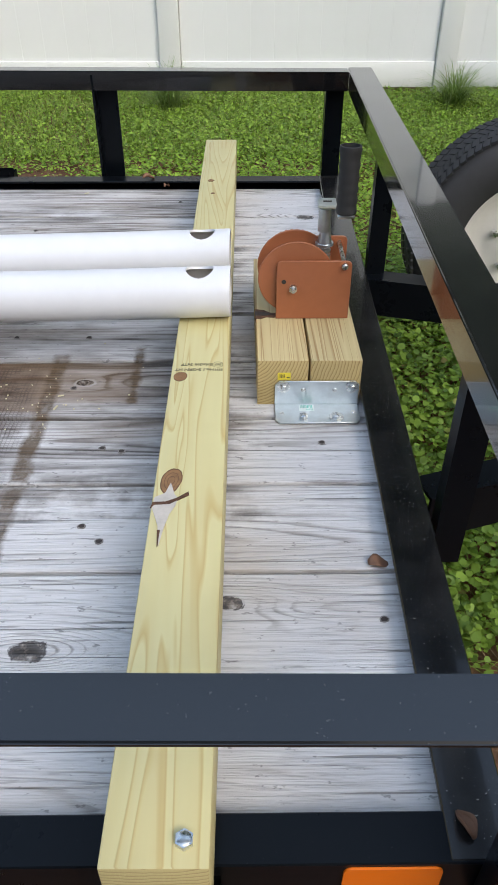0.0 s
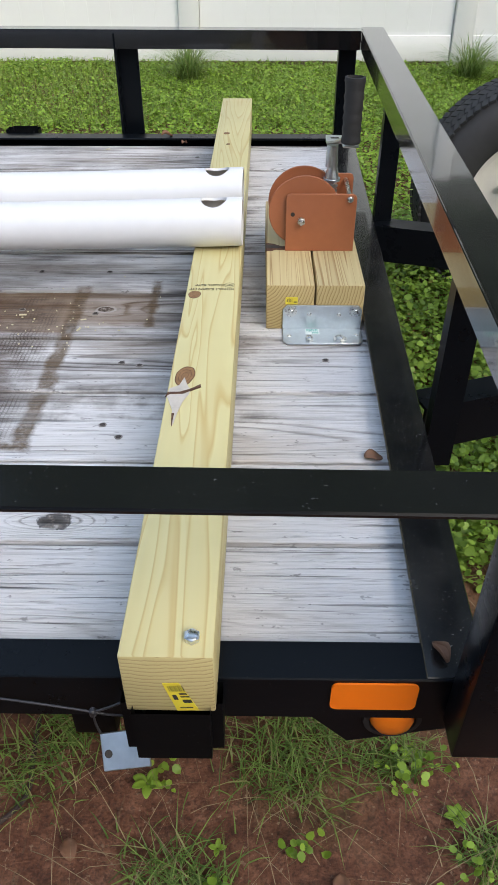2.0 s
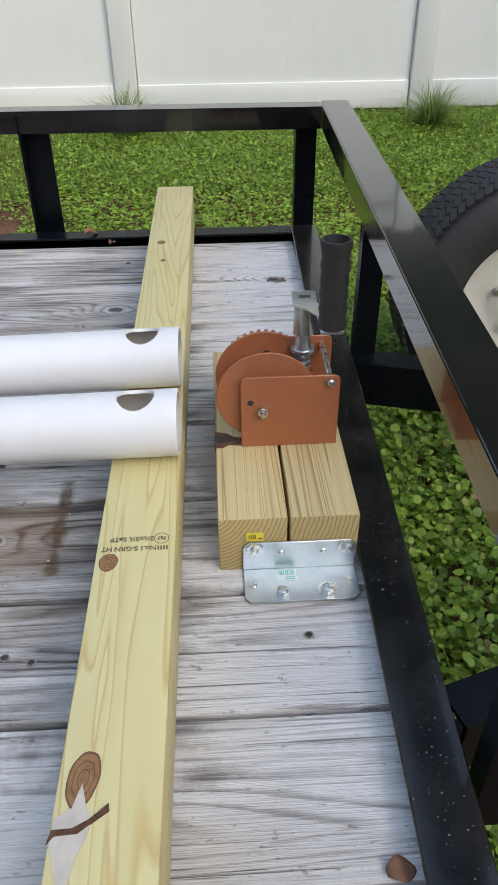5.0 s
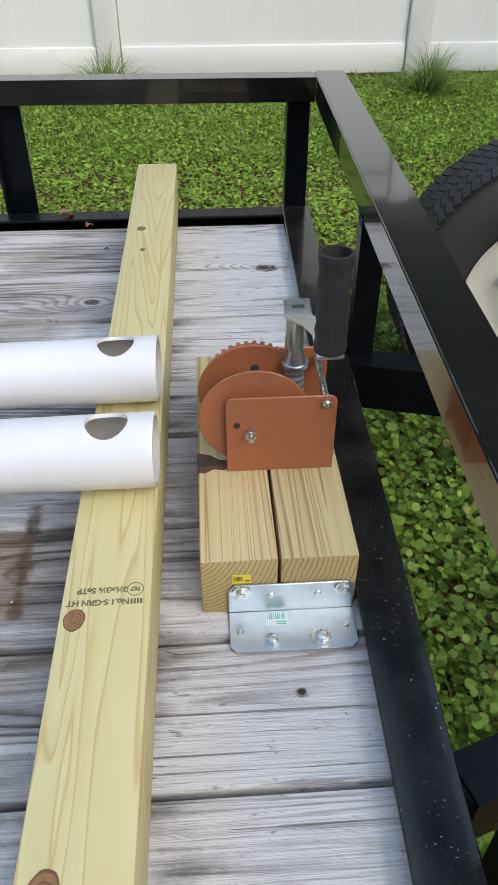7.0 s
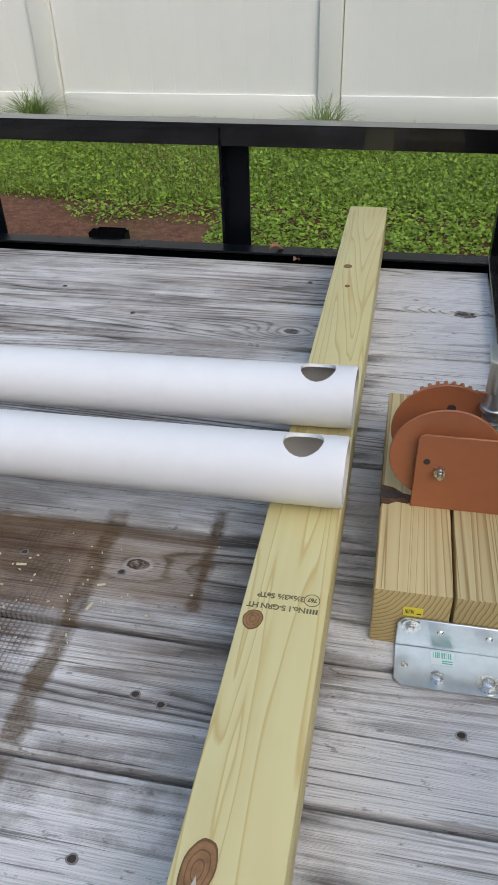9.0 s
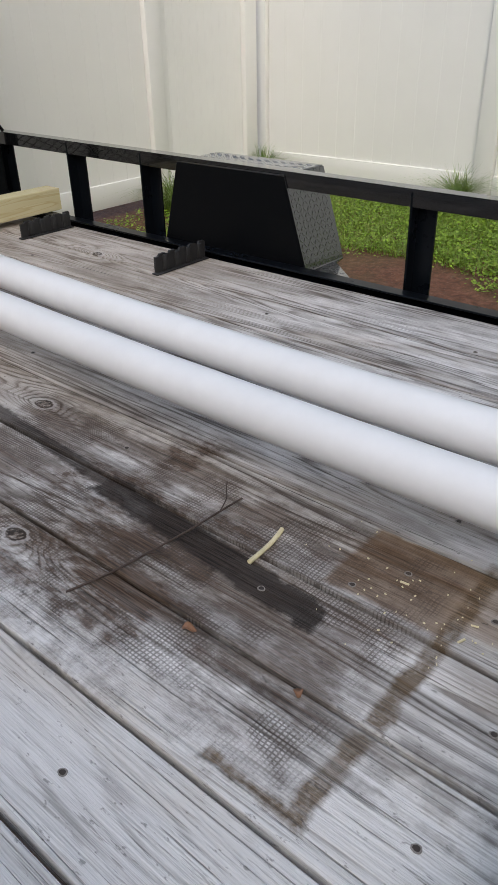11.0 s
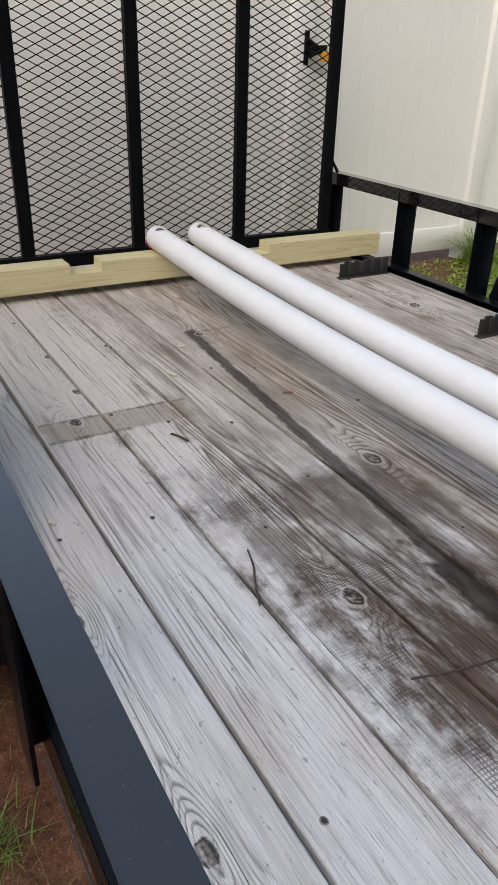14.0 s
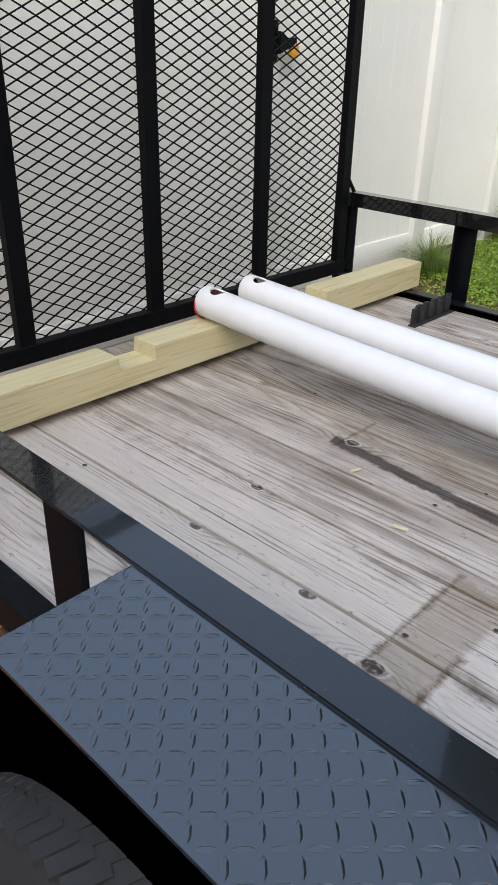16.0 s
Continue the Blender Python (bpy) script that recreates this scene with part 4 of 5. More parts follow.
    for p, hw in zip(pts, wd):
        now = [bm.verts.new((p[0] + sx * hw, p[1], p[2] + sz * 0.0026)) for sx, sz in ((-1, -1), (1, -1), (1, 1), (-1, 1))]
        if prev:
            for k in range(4):
                bm.faces.new((prev[k], prev[(k + 1) % 4], now[(k + 1) % 4], now[k]))
        else:
            bm.faces.new(now[::-1])
        prev = now
    bm.faces.new(prev)
    bmesh.ops.bevel(bm, geom=list(bm.edges), offset=0.0012, segments=1, affect="EDGES")
    crank = part("crank_arm", bm, ZINC, w, "galvanised bent crank arm")
    # slot drawn as a dark bar on the arm, shade as colour
    part("arm_slot", box(bmesh.new(), cx - 0.006, cx + 0.009, cy + 0.004, cy + 0.010, 0.2816, 0.2822), INK_AND_HOLES, crank)
    gz = [(0.0158, 0.0), (0.0164, 0.004)]
    for k in range(5):
        z = 0.014 + k * 0.0185
        gz += [(0.0163, z - 0.008), (0.0149, z), (0.0152, z + 0.004)]
    gz += [(0.0165, 0.103), (0.0172, 0.106), (0.0165, 0.112), (0.0135, 0.1125), (0.0130, 0.096), (0.0, 0.096)]
    bm = bmesh.new()
    lathe(bm, gz, Matrix.Translation((0.584, 1.463, 0.317)) @ Matrix.Rotation(radians(-2), 4, "X") @ Matrix.Diagonal((1, 1, 0.89, 1)), 28)
    part("grip", bm, RUBBER, w, "black ribbed rubber grip")
    return w


build_winch()


def build_bracket():
    br = thing("angle_bracket", (0.549, 1.37, 0.0), "galvanised steel angle bracket bolted to blocks and deck", "bracket")
    x0, x1, c = 0.477, 0.622, 0.008
    bm = prism(bmesh.new(), [(x0, 0.0015), (x1, 0.0015), (x1, 0.051 - c), (x1 - c, 0.051), (x0 + c, 0.051), (x0, 0.051 - c)], "y", 1.3935, 1.3965)
    bmesh.ops.bevel(bm, geom=list(bm.edges), offset=0.0008, segments=1, affect="EDGES")
    part("upright_leg", bm, ZINC, br)
    bm = prism(bmesh.new(), [(x0, 1.3935), (x1, 1.3935), (x1, 1.338 + c), (x1 - c, 1.338), (x0 + c, 1.338), (x0, 1.338 + c)], "z", 0.0015, 0.0045)
    bmesh.ops.bevel(bm, geom=list(bm.edges), offset=0.0008, segments=1, affect="EDGES")
    low = part("flat_leg", bm, ZINC, br)
    for x, z, r in ((0.492, 0.040, 0.0065), (0.609, 0.040, 0.0065)):
        bm = bmesh.new()
        hexbolt(bm, (x, 1.3935, z), (0, -1, 0), r, 0.005, 0.011)
        part("bolt", bm, BOLT, br)
    for x, y, wsh in ((0.525, 1.352, 0.0), (0.581, 1.353, 0.0125)):
        bm = bmesh.new()
        hexbolt(bm, (x, y, 0.0045), (0, 0, 1), 0.0078, 0.006, wsh)
        part("bolt", bm, BOLT, br)
    for p, d in (((0.526, 1.3935, 0.033), (0, -1, 0)), ((0.580, 1.3935, 0.033), (0, -1, 0)), ((0.489, 1.366, 0.0045), (0, 0, 1)), ((0.611, 1.369, 0.0045), (0, 0, 1))):
        bm = bmesh.new()
        p, d = Vector(p), Vector(d)
        rod(bm, p, p + d * 0.0015, 0.0042, 14, 0.0030)
        part("screw_head", bm, BOLT, br)
    # green printed marks on the sticker
    part("sticker", box(bmesh.new(), 0.519, 0.545, 1.3715, 1.390, 0.0044, 0.0049), plain("clear_sticker", (0.70, 0.76, 0.74), 0.3, 0, 0.03, 50), br)
    bm = bmesh.new()
    for k in range(9):
        box(bm, 0.521 + k * 0.0024, 0.521 + k * 0.0024 + (0.0016 if k % 3 else 0.0009), 1.381, 1.389, 0.0047, 0.0051)
    for k in range(2):
        box(bm, 0.531, 0.543, 1.3735 + k * 0.003, 1.375 + k * 0.003, 0.0047, 0.0051)
    tagged(part("printing", bm, GREEN_INK, br, smooth=False), kind="stuff")


build_bracket()


def label_on(name, corners, bars, base, thing_label):
    """A small printed paper label: a thin quad with plain dark bars."""
    a, b, c, d = [Vector(p) for p in corners]
    n = (b - a).cross(d - a).normalized() * 0.0006
    ob = thing(name, tuple(a), thing_label, "label")
    bm = bmesh.new()
    vs = [bm.verts.new(p + n * k) for k in (0, 1) for p in (a, b, c, d)]
    bm.faces.new(vs[4:])
    bm.faces.new(vs[3::-1])
    for k in range(4):
        bm.faces.new((vs[k], vs[(k + 1) % 4], vs[4 + (k + 1) % 4], vs[4 + k]))
    part("paper", bm, base, ob, smooth=False)
    bm = bmesh.new()
    for u0, u1, v0, v1 in bars:
        q = [a + (b - a) * u + (d - a) * v + n * 1.5 for u, v in ((u0, v0), (u1, v0), (u1, v1), (u0, v1))]
        bm.faces.new([bm.verts.new(p) for p in q])
    part("printing", bm, INK_AND_HOLES, ob, smooth=False)
    return ob


code = [(0.10 + k * 0.06, 0.10 + k * 0.06 + (0.035 if k % 2 else 0.02), 0.30, 0.80) for k in range(8)]
label_on("price_label", [(0.4815, 1.3975, 0.052), (0.5035, 1.3975, 0.052), (0.5035, 1.3975, 0.066), (0.4815, 1.3975, 0.066)], code + [(0.7, 0.92, 0.25, 0.4)], YELLOW, "small yellow barcode label on the block end")
label_on("price_label", [(0.3550, 0.5955, 0.029), (0.3765, 0.5955, 0.030), (0.3590, 0.5955, 0.076), (0.3430, 0.5955, 0.075)],
         [(0.15 + k * 0.09, 0.15 + k * 0.09 + (0.05 if k % 2 else 0.03), 0.72, 0.93) for k in range(8)] + [(0.15, 0.35, 0.42, 0.6), (0.5, 0.9, 0.3, 0.42), (0.5, 0.9, 0.5, 0.55), (0.5, 0.85, 0.6, 0.66), (0.2, 0.8, 0.1, 0.14)],
         YELLOW, "yellow printed label stapled to the beam end")

# grade stamp on the beam: lettering that reads from the far side
def stamp(text, x, y, size, name="grade_stamp"):
    cu = bpy.data.curves.new(name, "FONT")
    cu.body, cu.size, cu.align_x, cu.extrude = text, size, "LEFT", 0.0002
    cu.space_character, cu.offset = 0.92, 0.00022
    cu.materials.append(MARK)
    ob = new(name, cu)
    ob.matrix_world = pose(x, y, 0.1154, 0, 0, 180)
    return tagged(ob, "dark ink grade stamp lettering on the beam", "stamp")


stamp("No.1 S-GRN HT", 0.3775, 1.3330, 0.0098)
stamp("3\u00bdx3\u00bd SeTP", 0.3745, 1.3480, 0.0098)
stamp("767", 0.3880, 1.3475, 0.0072)
bm = bmesh.new()
lathe(bm, [(0.0078, 0.0), (0.0086, 0.0), (0.0086, 0.0003), (0.0078, 0.0003)], Matrix.Translation((0.3825, 1.3447, 0.1153)), 24)
for k in range(4):
    box(bm, 0.3785 + k * 0.0032, 0.3805 + k * 0.0032, 1.3265, 1.3325, 0.1152, 0.1156)
tagged(part("stamp_mark", bm, MARK), "dark ink ring and bars beside the lettering", "stamp")


# ---- marks of the wood: knots, screws, bolts ----
def disc(name, x, y, z, r, mat, stretch=1.0, ang=0.0, parent=None, h=0.0006, n=20, rough=0.12):
    """A thin uneven disc lying on a surface."""
    bm = bmesh.new()
    ca, sa = math.cos(ang), math.sin(ang)
    ring = []
    for k in range(n):
        a = 2 * math.pi * k / n
        q = 1 + rough * math.sin(3 * a + x * 90) + rough * 0.6 * math.sin(7 * a + y * 70)
        u, v = math.cos(a) * r * q * stretch, math.sin(a) * r * q
        ring.append((x + u * ca - v * sa, y + u * sa + v * ca))
    prism(bm, ring, "z", z - 0.001, z + h)
    return part(name, bm, mat, parent, smooth=False)


KNOT_RIM = plain("grey_screw_dimple", (0.26, 0.235, 0.22), 0.8, 0, 0.35, 190, 0.002)
SCREWS = [(0.192, 1.097), (0.221, 1.067), (0.195, 1.276), (0.227, 1.268), (0.116, 1.634), (-0.028, 1.635), (0.596, 0.929), (0.55, 1.288), (-0.316, 2.305), (-0.112, 2.193),
          (-0.027, 1.466), (0.118, 1.452), (-0.28, 0.879), (-0.16, 0.92), (-0.941, 0.946), (-0.817, 1.119), (-1.394, 1.03), (-1.30, 1.138), (-1.553, 1.38), (-1.502, 1.489), (-0.95, 0.772), (-0.937, 1.292), (-0.648, 1.449),
          (-2.155, 0.985), (-1.23, 1.27), (-0.08, 1.392), (-0.18, 1.30), (-2.05, 1.62), (-1.2, 1.62), (-1.95, 2.15), (-0.9, 2.2), (0.25, 2.40), (-0.45, 1.78), (-1.7, 1.80)]
for sx, sy in SCREWS:
    disc("screw_dimple", sx, sy, 0.0013, 0.0052, KNOT_RIM, 1.2, 0.2, trailer, 0.0003, 18, 0.05)
    disc("deck_screw", sx, sy, 0.0015, 0.0036, DARKHOLE, 1.2, 0.2, trailer, 0.0003, 14, 0.06)


KNOT_DARK = plain("knot_ring", (0.15, 0.075, 0.032), 0.7, 0, 0.2, 120)
PALE_WANE = plain("bare_pale_wood", (0.56, 0.51, 0.45), 0.7, 0, 0.12, 90, 0.0006)


def pine_knot(x, y, r, stretch, ang=80):
    k = thing("pine_knot", (x, y, 0.115), "brown ringed knot in the pale pine beam", "knot")
    for q, mat in ((1.0, KNOT_DARK), (0.90, KNOT), (0.66, KNOT_DARK), (0.60, KNOT), (0.36, KNOT_DARK), (0.30, KNOT)):
        disc("ring", x, y, 0.1152 + (1 - q) * 0.0004, r * q, mat, stretch, radians(ang), k, 0.0003, 28, 0.025)
    return k


for spec in ((0.325, 1.310, 0.0105, 1.25), (0.329, 1.062, 0.0135, 1.9), (0.345, 2.235, 0.0085, 1.1), (0.352, 2.14, 0.005, 1.1)):
    pine_knot(*spec)
wane = thing("wane_patch", (0.325, 1.02, 0.115), "torn pale patch with bark strip beside the knot", "wood defect")
part("bare_wood", prism(bmesh.new(), [(0.3085, 1.012), (0.3105, 1.030), (0.323, 1.038), (0.329, 1.058), (0.335, 1.036), (0.340, 1.028), (0.337, 1.014), (0.331, 1.000), (0.326, 0.975), (0.322, 0.945), (0.3185, 0.980)], "z", 0.1150, 0.1161), PALE_WANE, wane, smooth=False)
part("bark_strip", prism(bmesh.new(), [(0.3065, 1.010), (0.312, 1.016), (0.330, 1.017), (0.342, 1.026), (0.3535, 1.034), (0.3525, 1.040), (0.338, 1.028), (0.325, 1.0215), (0.309, 1.021)], "z", 0.1150, 0.1166), BARK, wane, smooth=False)
part("crack", prism(bmesh.new(), [(0.3185, 0.972), (0.3205, 0.945), (0.3212, 0.945), (0.3222, 0.972)], "z", 0.1150, 0.1163), BARK, wane, smooth=False)

# bolt through the beam's near end
bm = bmesh.new()
hexbolt(bm, (0.372, 0.617, 0.115), (0, 0, 1), 0.0080, 0.0055)
tagged(part("hex_bolt", bm, BOLT), "large galvanised hex bolt through the beam", "bolt")

# bark-edged hole in the left block
hole = thing("bark_knot", (0.468, 1.56, 0.089), "dark bark-edged knot hole in the block", "knot")
part("bark", prism(bmesh.new(), [(0.4462, 1.545), (0.4462, 1.582), (0.462, 1.578), (0.474, 1.568), (0.486, 1.566), (0.489, 1.556), (0.480, 1.549), (0.466, 1.551), (0.456, 1.544)], "z", 0.082, 0.0898), BARK, hole, smooth=False)
part("hollow", prism(bmesh.new(), [(0.4459, 1.556), (0.4459, 1.572), (0.462, 1.570), (0.478, 1.561), (0.466, 1.556)], "z", 0.082, 0.0903), DARKHOLE, hole, smooth=False)

# ---- near side fittings ----
def stake_pocket(x0, x1, y0, y1, z0, z1, name="stake_pocket"):
    t = 0.004
    bm = bmesh.new()
    out = bmesh.ops.create_cube(bm, size=1, matrix=Matrix.Translation(((x0 + x1) / 2, (y0 + y1) / 2, (z0 + z1) / 2)) @ Matrix.Diagonal((x1 - x0, y1 - y0, z1 - z0, 1)))
    bmesh.ops.bevel(bm, geom=[e for e in bm.edges if abs(e.verts[0].co.z - e.verts[1].co.z) > 0.01], offset=0.012, segments=4, affect="EDGES")
    top = [f for f in bm.faces if f.normal.z > 0.9]
    bmesh.ops.inset_region(bm, faces=top, thickness=t)
    bmesh.ops.translate(bm, verts=list({v for f in top for v in f.verts}), vec=(0, 0, -(z1 - z0) * 0.8))
    return part(name, bm, BLACK_IN, trailer)


stake_pocket(0.2985, 0.3995, 0.586, 0.634, -0.046, 0.037)
stake_pocket(-0.355, -0.255, 2.556, 2.615, -0.05, 0.03)

rounded = [(cx + 0.008 * math.cos(radians(a)), cz + 0.008 * math.sin(radians(a))) for cx, cz, a0 in ((0.594, 0.011, 0), (0.519, 0.011, 90), (0.519, -0.019, 180), (0.594, -0.019, 270)) for a in range(a0, a0 + 91, 15)]
bm = prism(bmesh.new(), rounded, "y", 0.6325, 0.6348)
part("reflector", bm, ORANGE, trailer, "orange rectangular side reflector")
part("lamp_plate", prism(bmesh.new(), [(0.470, -0.049), (0.655, -0.049), (0.655, -0.100), (0.540, -0.130)], "y", 0.655, 0.660), BLACK_F, trailer, smooth=False)
bm = bmesh.new()
lathe(bm, [(0.0, 0.016), (0.010, 0.0155), (0.020, 0.012), (0.0245, 0.006), (0.026, 0.0)], Matrix.Translation((0.587, 0.655, -0.076)) @ Matrix.Rotation(radians(90), 4, "X"), 32)
part("marker_lamp", bm, AMBER, trailer, "round amber marker lamp")
bm = bmesh.new()
lathe(bm, [(0.034, 0.0), (0.033, 0.006), (0.027, 0.007), (0.026, 0.0)], Matrix.Translation((0.587, 0.655, -0.076)) @ Matrix.Rotation(radians(90), 4, "X"), 32)
part("lamp_grommet", bm, RUBBER, trailer)
# galvanised tab and wiring under the frame
m = Matrix.Translation((0.300, 0.600, -0.066)) @ Matrix.Rotation(radians(-14), 4, "Y") @ Matrix.Rotation(radians(42), 4, "X")
part("steel_tab", box(bmesh.new(), -0.034, 0.02, -0.014, 0.026, -0.0015, 0.0015, 0.001, 1, m), ZINC, trailer, "galvanised steel tab under the pocket")
# no real opening: a dark plug paints the shade of the tab's hole
part("tab_hole", rod(bmesh.new(), m @ Vector((-0.026, 0.004, -0.0019)), m @ Vector((-0.026, 0.004, 0.0019)), 0.0045, 14), INK_AND_HOLES, trailer)


def cord(name, pts, r, mat, parent=None):
    cu = bpy.data.curves.new(name, "CURVE")
    cu.dimensions, cu.bevel_depth, cu.bevel_resolution = "3D", r, 2
    sp = cu.splines.new("NURBS")
    sp.points.add(len(pts) - 1)
    for p, q in zip(sp.points, pts):
        p.co = (*q, 1)
    sp.use_endpoint_u, sp.order_u = True, 3
    cu.materials.append(mat)
    ob = new(name, cu)
    if parent is not None:
        ob.parent = parent
        ob.location = -world_loc(parent)
    return ob


WIRE = plain("grey_wire", (0.03, 0.03, 0.035), 0.5, 0, 0.1, 90)
for pts in ([(-0.5, 0.622, 0.016), (0.10, 0.620, 0.019), (0.20, 0.618, 0.004), (0.262, 0.616, -0.010)], [(0.262, 0.616, -0.010), (0.285, 0.616, 0.0), (0.300, 0.620, 0.008)],
            [(0.262, 0.616, -0.010), (0.285, 0.618, -0.022), (0.305, 0.625, -0.030)], [(0.262, 0.616, -0.010), (0.261, 0.615, -0.035), (0.264, 0.62, -0.06)]):
    cord("wire", pts, 0.0014, WIRE, trailer)
part("wire_tie", box(bmesh.new(), 0.2585, 0.2655, 0.612, 0.620, -0.016, -0.005, 0.002), WIRE, trailer)

# ---- rear fittings ----
def ridged_rack(x, y0, y1, label):
    ob = thing("ridged_rack", (x, (y0 + y1) / 2, 0), label, "rack", "ridged racks")
    part("base_strip", box(bmesh.new(), x - 0.006, x + 0.022, y0 - 0.012, y1, 0.0016, 0.006, 0.001), RUBBER, ob)
    top = [(y0, 0.006), (y1, 0.006), (y1, 0.060)]
    n = 5
    for k in range(n, 0, -1):
        a = y0 + (y1 - y0) * k / n
        b = y0 + (y1 - y0) * (k - 1) / n
        top += [(a - 0.004, 0.064), (a - (a - b) * 0.55, 0.064), (a - (a - b) * 0.65, 0.056)]
    top += [(y0, 0.056)]
    part("back_plate", prism(bmesh.new(), top, "x", x - 0.005, x + 0.004), RUBBER, ob, smooth=False)
    for k in range(4):
        yc = y0 + (y1 - y0) * (k + 0.75) / 4.3
        bm = box(bmesh.new(), x + 0.002, x + 0.014, yc - 0.011, yc + 0.011, 0.0075, 0.060, 0.0055, 2)
        part("rib", bm, RUBBER, ob)


ridged_rack(-2.172, 2.262, 2.495, "black ridged rubber rack beside the far frame")
ridged_rack(-1.425, 2.265, 2.500, "black ridged rubber rack near the fender wall")
latch = part("gate_latch", rod(bmesh.new(), (-2.683, 2.515, 0.415), (-2.665, 2.572, 0.322), 0.007, 12), BLACK_IN, gate)
part("latch_pin", rod(bmesh.new(), (-2.690, 2.520, 0.412), (-2.672, 2.505, 0.412), 0.008, 12), BLACK_IN, gate)

# latch with a padlock on the fence behind the gate
fl = thing("fence_latch", (-3.235, 2.75, 0.80), "black fence latch with a hanging brass padlock", "latch")
part("latch_plate", box(bmesh.new(), -3.246, -3.236, 2.735, 2.762, 0.735, 0.885, 0.003), BLACK_IN, fl)
bm = prism(bmesh.new(), [(2.755, 0.765), (2.755, 0.845), (2.775, 0.835), (2.800, 0.822), (2.850, 0.825), (2.852, 0.808), (2.815, 0.785), (2.790, 0.780)], "x", -3.244, -3.215)
part("latch_arm", bm, BLACK_IN, fl, smooth=False)
lock = part("padlock_body", box(bmesh.new(), -3.235, -3.212, 2.822, 2.868, 0.752, 0.798, 0.007, 2), BRASS, fl, "brass padlock")
bm = bmesh.new()
for k in range(12):
    a0, a1 = math.pi * k / 12, math.pi * (k + 1) / 12
    rod(bm, (-3.2235, 2.845 + 0.014 * math.cos(a0), 0.800 + 0.02 * math.sin(a0)), (-3.2235, 2.845 + 0.014 * math.cos(a1), 0.800 + 0.02 * math.sin(a1)), 0.0035, 8)
part("padlock_shackle", bm, BOLT, lock)

bm = bmesh.new()
d = Vector((-2.43 - 0.402, 1.597 - 1.506, 0)).normalized()
c = Vector((-2.43, 1.597, 0.115 + R))
mm = Matrix.Translation(c - d * 0.004) @ d.to_track_quat("Z", "Y").to_matrix().to_4x4()
lathe(bm, [(R + 0.0006, 0.0), (R + 0.0012, 0.003), (R + 0.0006, 0.0065), (R - 0.005, 0.0068), (R - 0.0055, -0.02)], mm, 40)
tagged(part("pipe_end_ring", bm, RED), "thin red ring on the pipe's rear end", "ring")

# ---- loose things on the deck ----
def stick(name, pts, r, mat, label, category):
    ob = cord(name, [(x, y, z) for x, y, z in pts], r, mat)
    return tagged(ob, label, category)


twig = thing("twig", (-0.37, 1.24, 0), "thin dark forked twig lying on the deck", "twig")
cord("stem", [(-0.399, 1.109, 0.004), (-0.379, 1.168, 0.006), (-0.365, 1.244, 0.010), (-0.353, 1.326, 0.012), (-0.348, 1.394, 0.014), (-0.345, 1.448, 0.012)], 0.0018, TWIG, twig)
cord("side_shoot", [(-0.348, 1.394, 0.014), (-0.362, 1.43, 0.014), (-0.385, 1.45, 0.012), (-0.404, 1.475, 0.008)], 0.0012, TWIG, twig)
cord("side_shoot", [(-0.365, 1.244, 0.010), (-0.348, 1.255, 0.010), (-0.335, 1.265, 0.006)], 0.0015, TWIG, twig)
stick("twig", [(-0.768, 1.053, 0.004), (-0.72, 1.040, 0.006), (-0.693, 1.023, 0.005), (-0.632, 0.999, 0.004)], 0.0018, TWIG, "short thin dark twig on the boards", "twig")
stick("twig", [(-1.235, 1.115, 0.004), (-1.22, 1.125, 0.006), (-1.185, 1.135, 0.004)], 0.0026, TWIG, "short dark stub of twig on the boards", "twig")
stick("twig", [(0.505, 1.70, 0.004), (0.522, 1.75, 0.008), (0.53, 1.80, 0.008), (0.56, 1.85, 0.006), (0.575, 1.885, 0.004)], 0.0014, TWIG, "thin dark twig behind the winch", "twig")
stick("bark_strip", [(-0.231, 1.332, 0.004), (-0.228, 1.387, 0.007), (-0.242, 1.429, 0.005)], 0.0042, SHAVING, "pale curled strip of bark on the deck", "bark")


def curled_leaf(x, y, z, size, yaw, curl, mat, label):
    bm = bmesh.new()
    n, k = 7, 5
    rows = []
    for i in range(n):
        u = i / (n - 1)
        w = size * 0.42 * math.sin(math.pi * (0.08 + 0.88 * u)) ** 0.8
        row = []
        for j in range(k):
            v = j / (k - 1) * 2 - 1
            p = Vector(((u - 0.5) * size, v * w * math.cos(v * curl), 0.002 + abs(v) * w * math.sin(abs(v) * curl) + 0.004 * math.sin(u * 5)))
            row.append(bm.verts.new(Vector((x, y, z)) + Matrix.Rotation(yaw, 3, "Z") @ p))
        rows.append(row)
    for a, b in zip(rows, rows[1:]):
        for j in range(k - 1):
            bm.faces.new((a[j], a[j + 1], b[j + 1], b[j]))
    ob = part("dry_leaf", bm, mat)
    mod = ob.modifiers.new("thickness", "SOLIDIFY")
    mod.thickness = 0.0006
    return tagged(ob, label, "leaf", "fallen leaves")


curled_leaf(0.628, 0.668, 0.026, 0.030, 1.9, 1.0, DRYLEAF, "curled dry brown leaf in the frame corner")
curled_leaf(0.602, 1.022, 0.002, 0.028, 0.1, 0.15, DRYLEAF, "flat dry brown leaf at the deck's edge")
curled_leaf(-0.203, 1.170, 0.002, 0.020, 0.6, 0.5, DRYLEAF, "small dry brown leaf on the deck")
curled_leaf(0.15, 2.530, 0.025, 0.035, 0.4, 0.7, DRYLEAF, "dry brown leaf on the far frame")
curled_leaf(0.205, 2.498, 0.012, 0.022, 1.0, 0.5, DRYLEAF, "dry brown leaf beside the far frame")
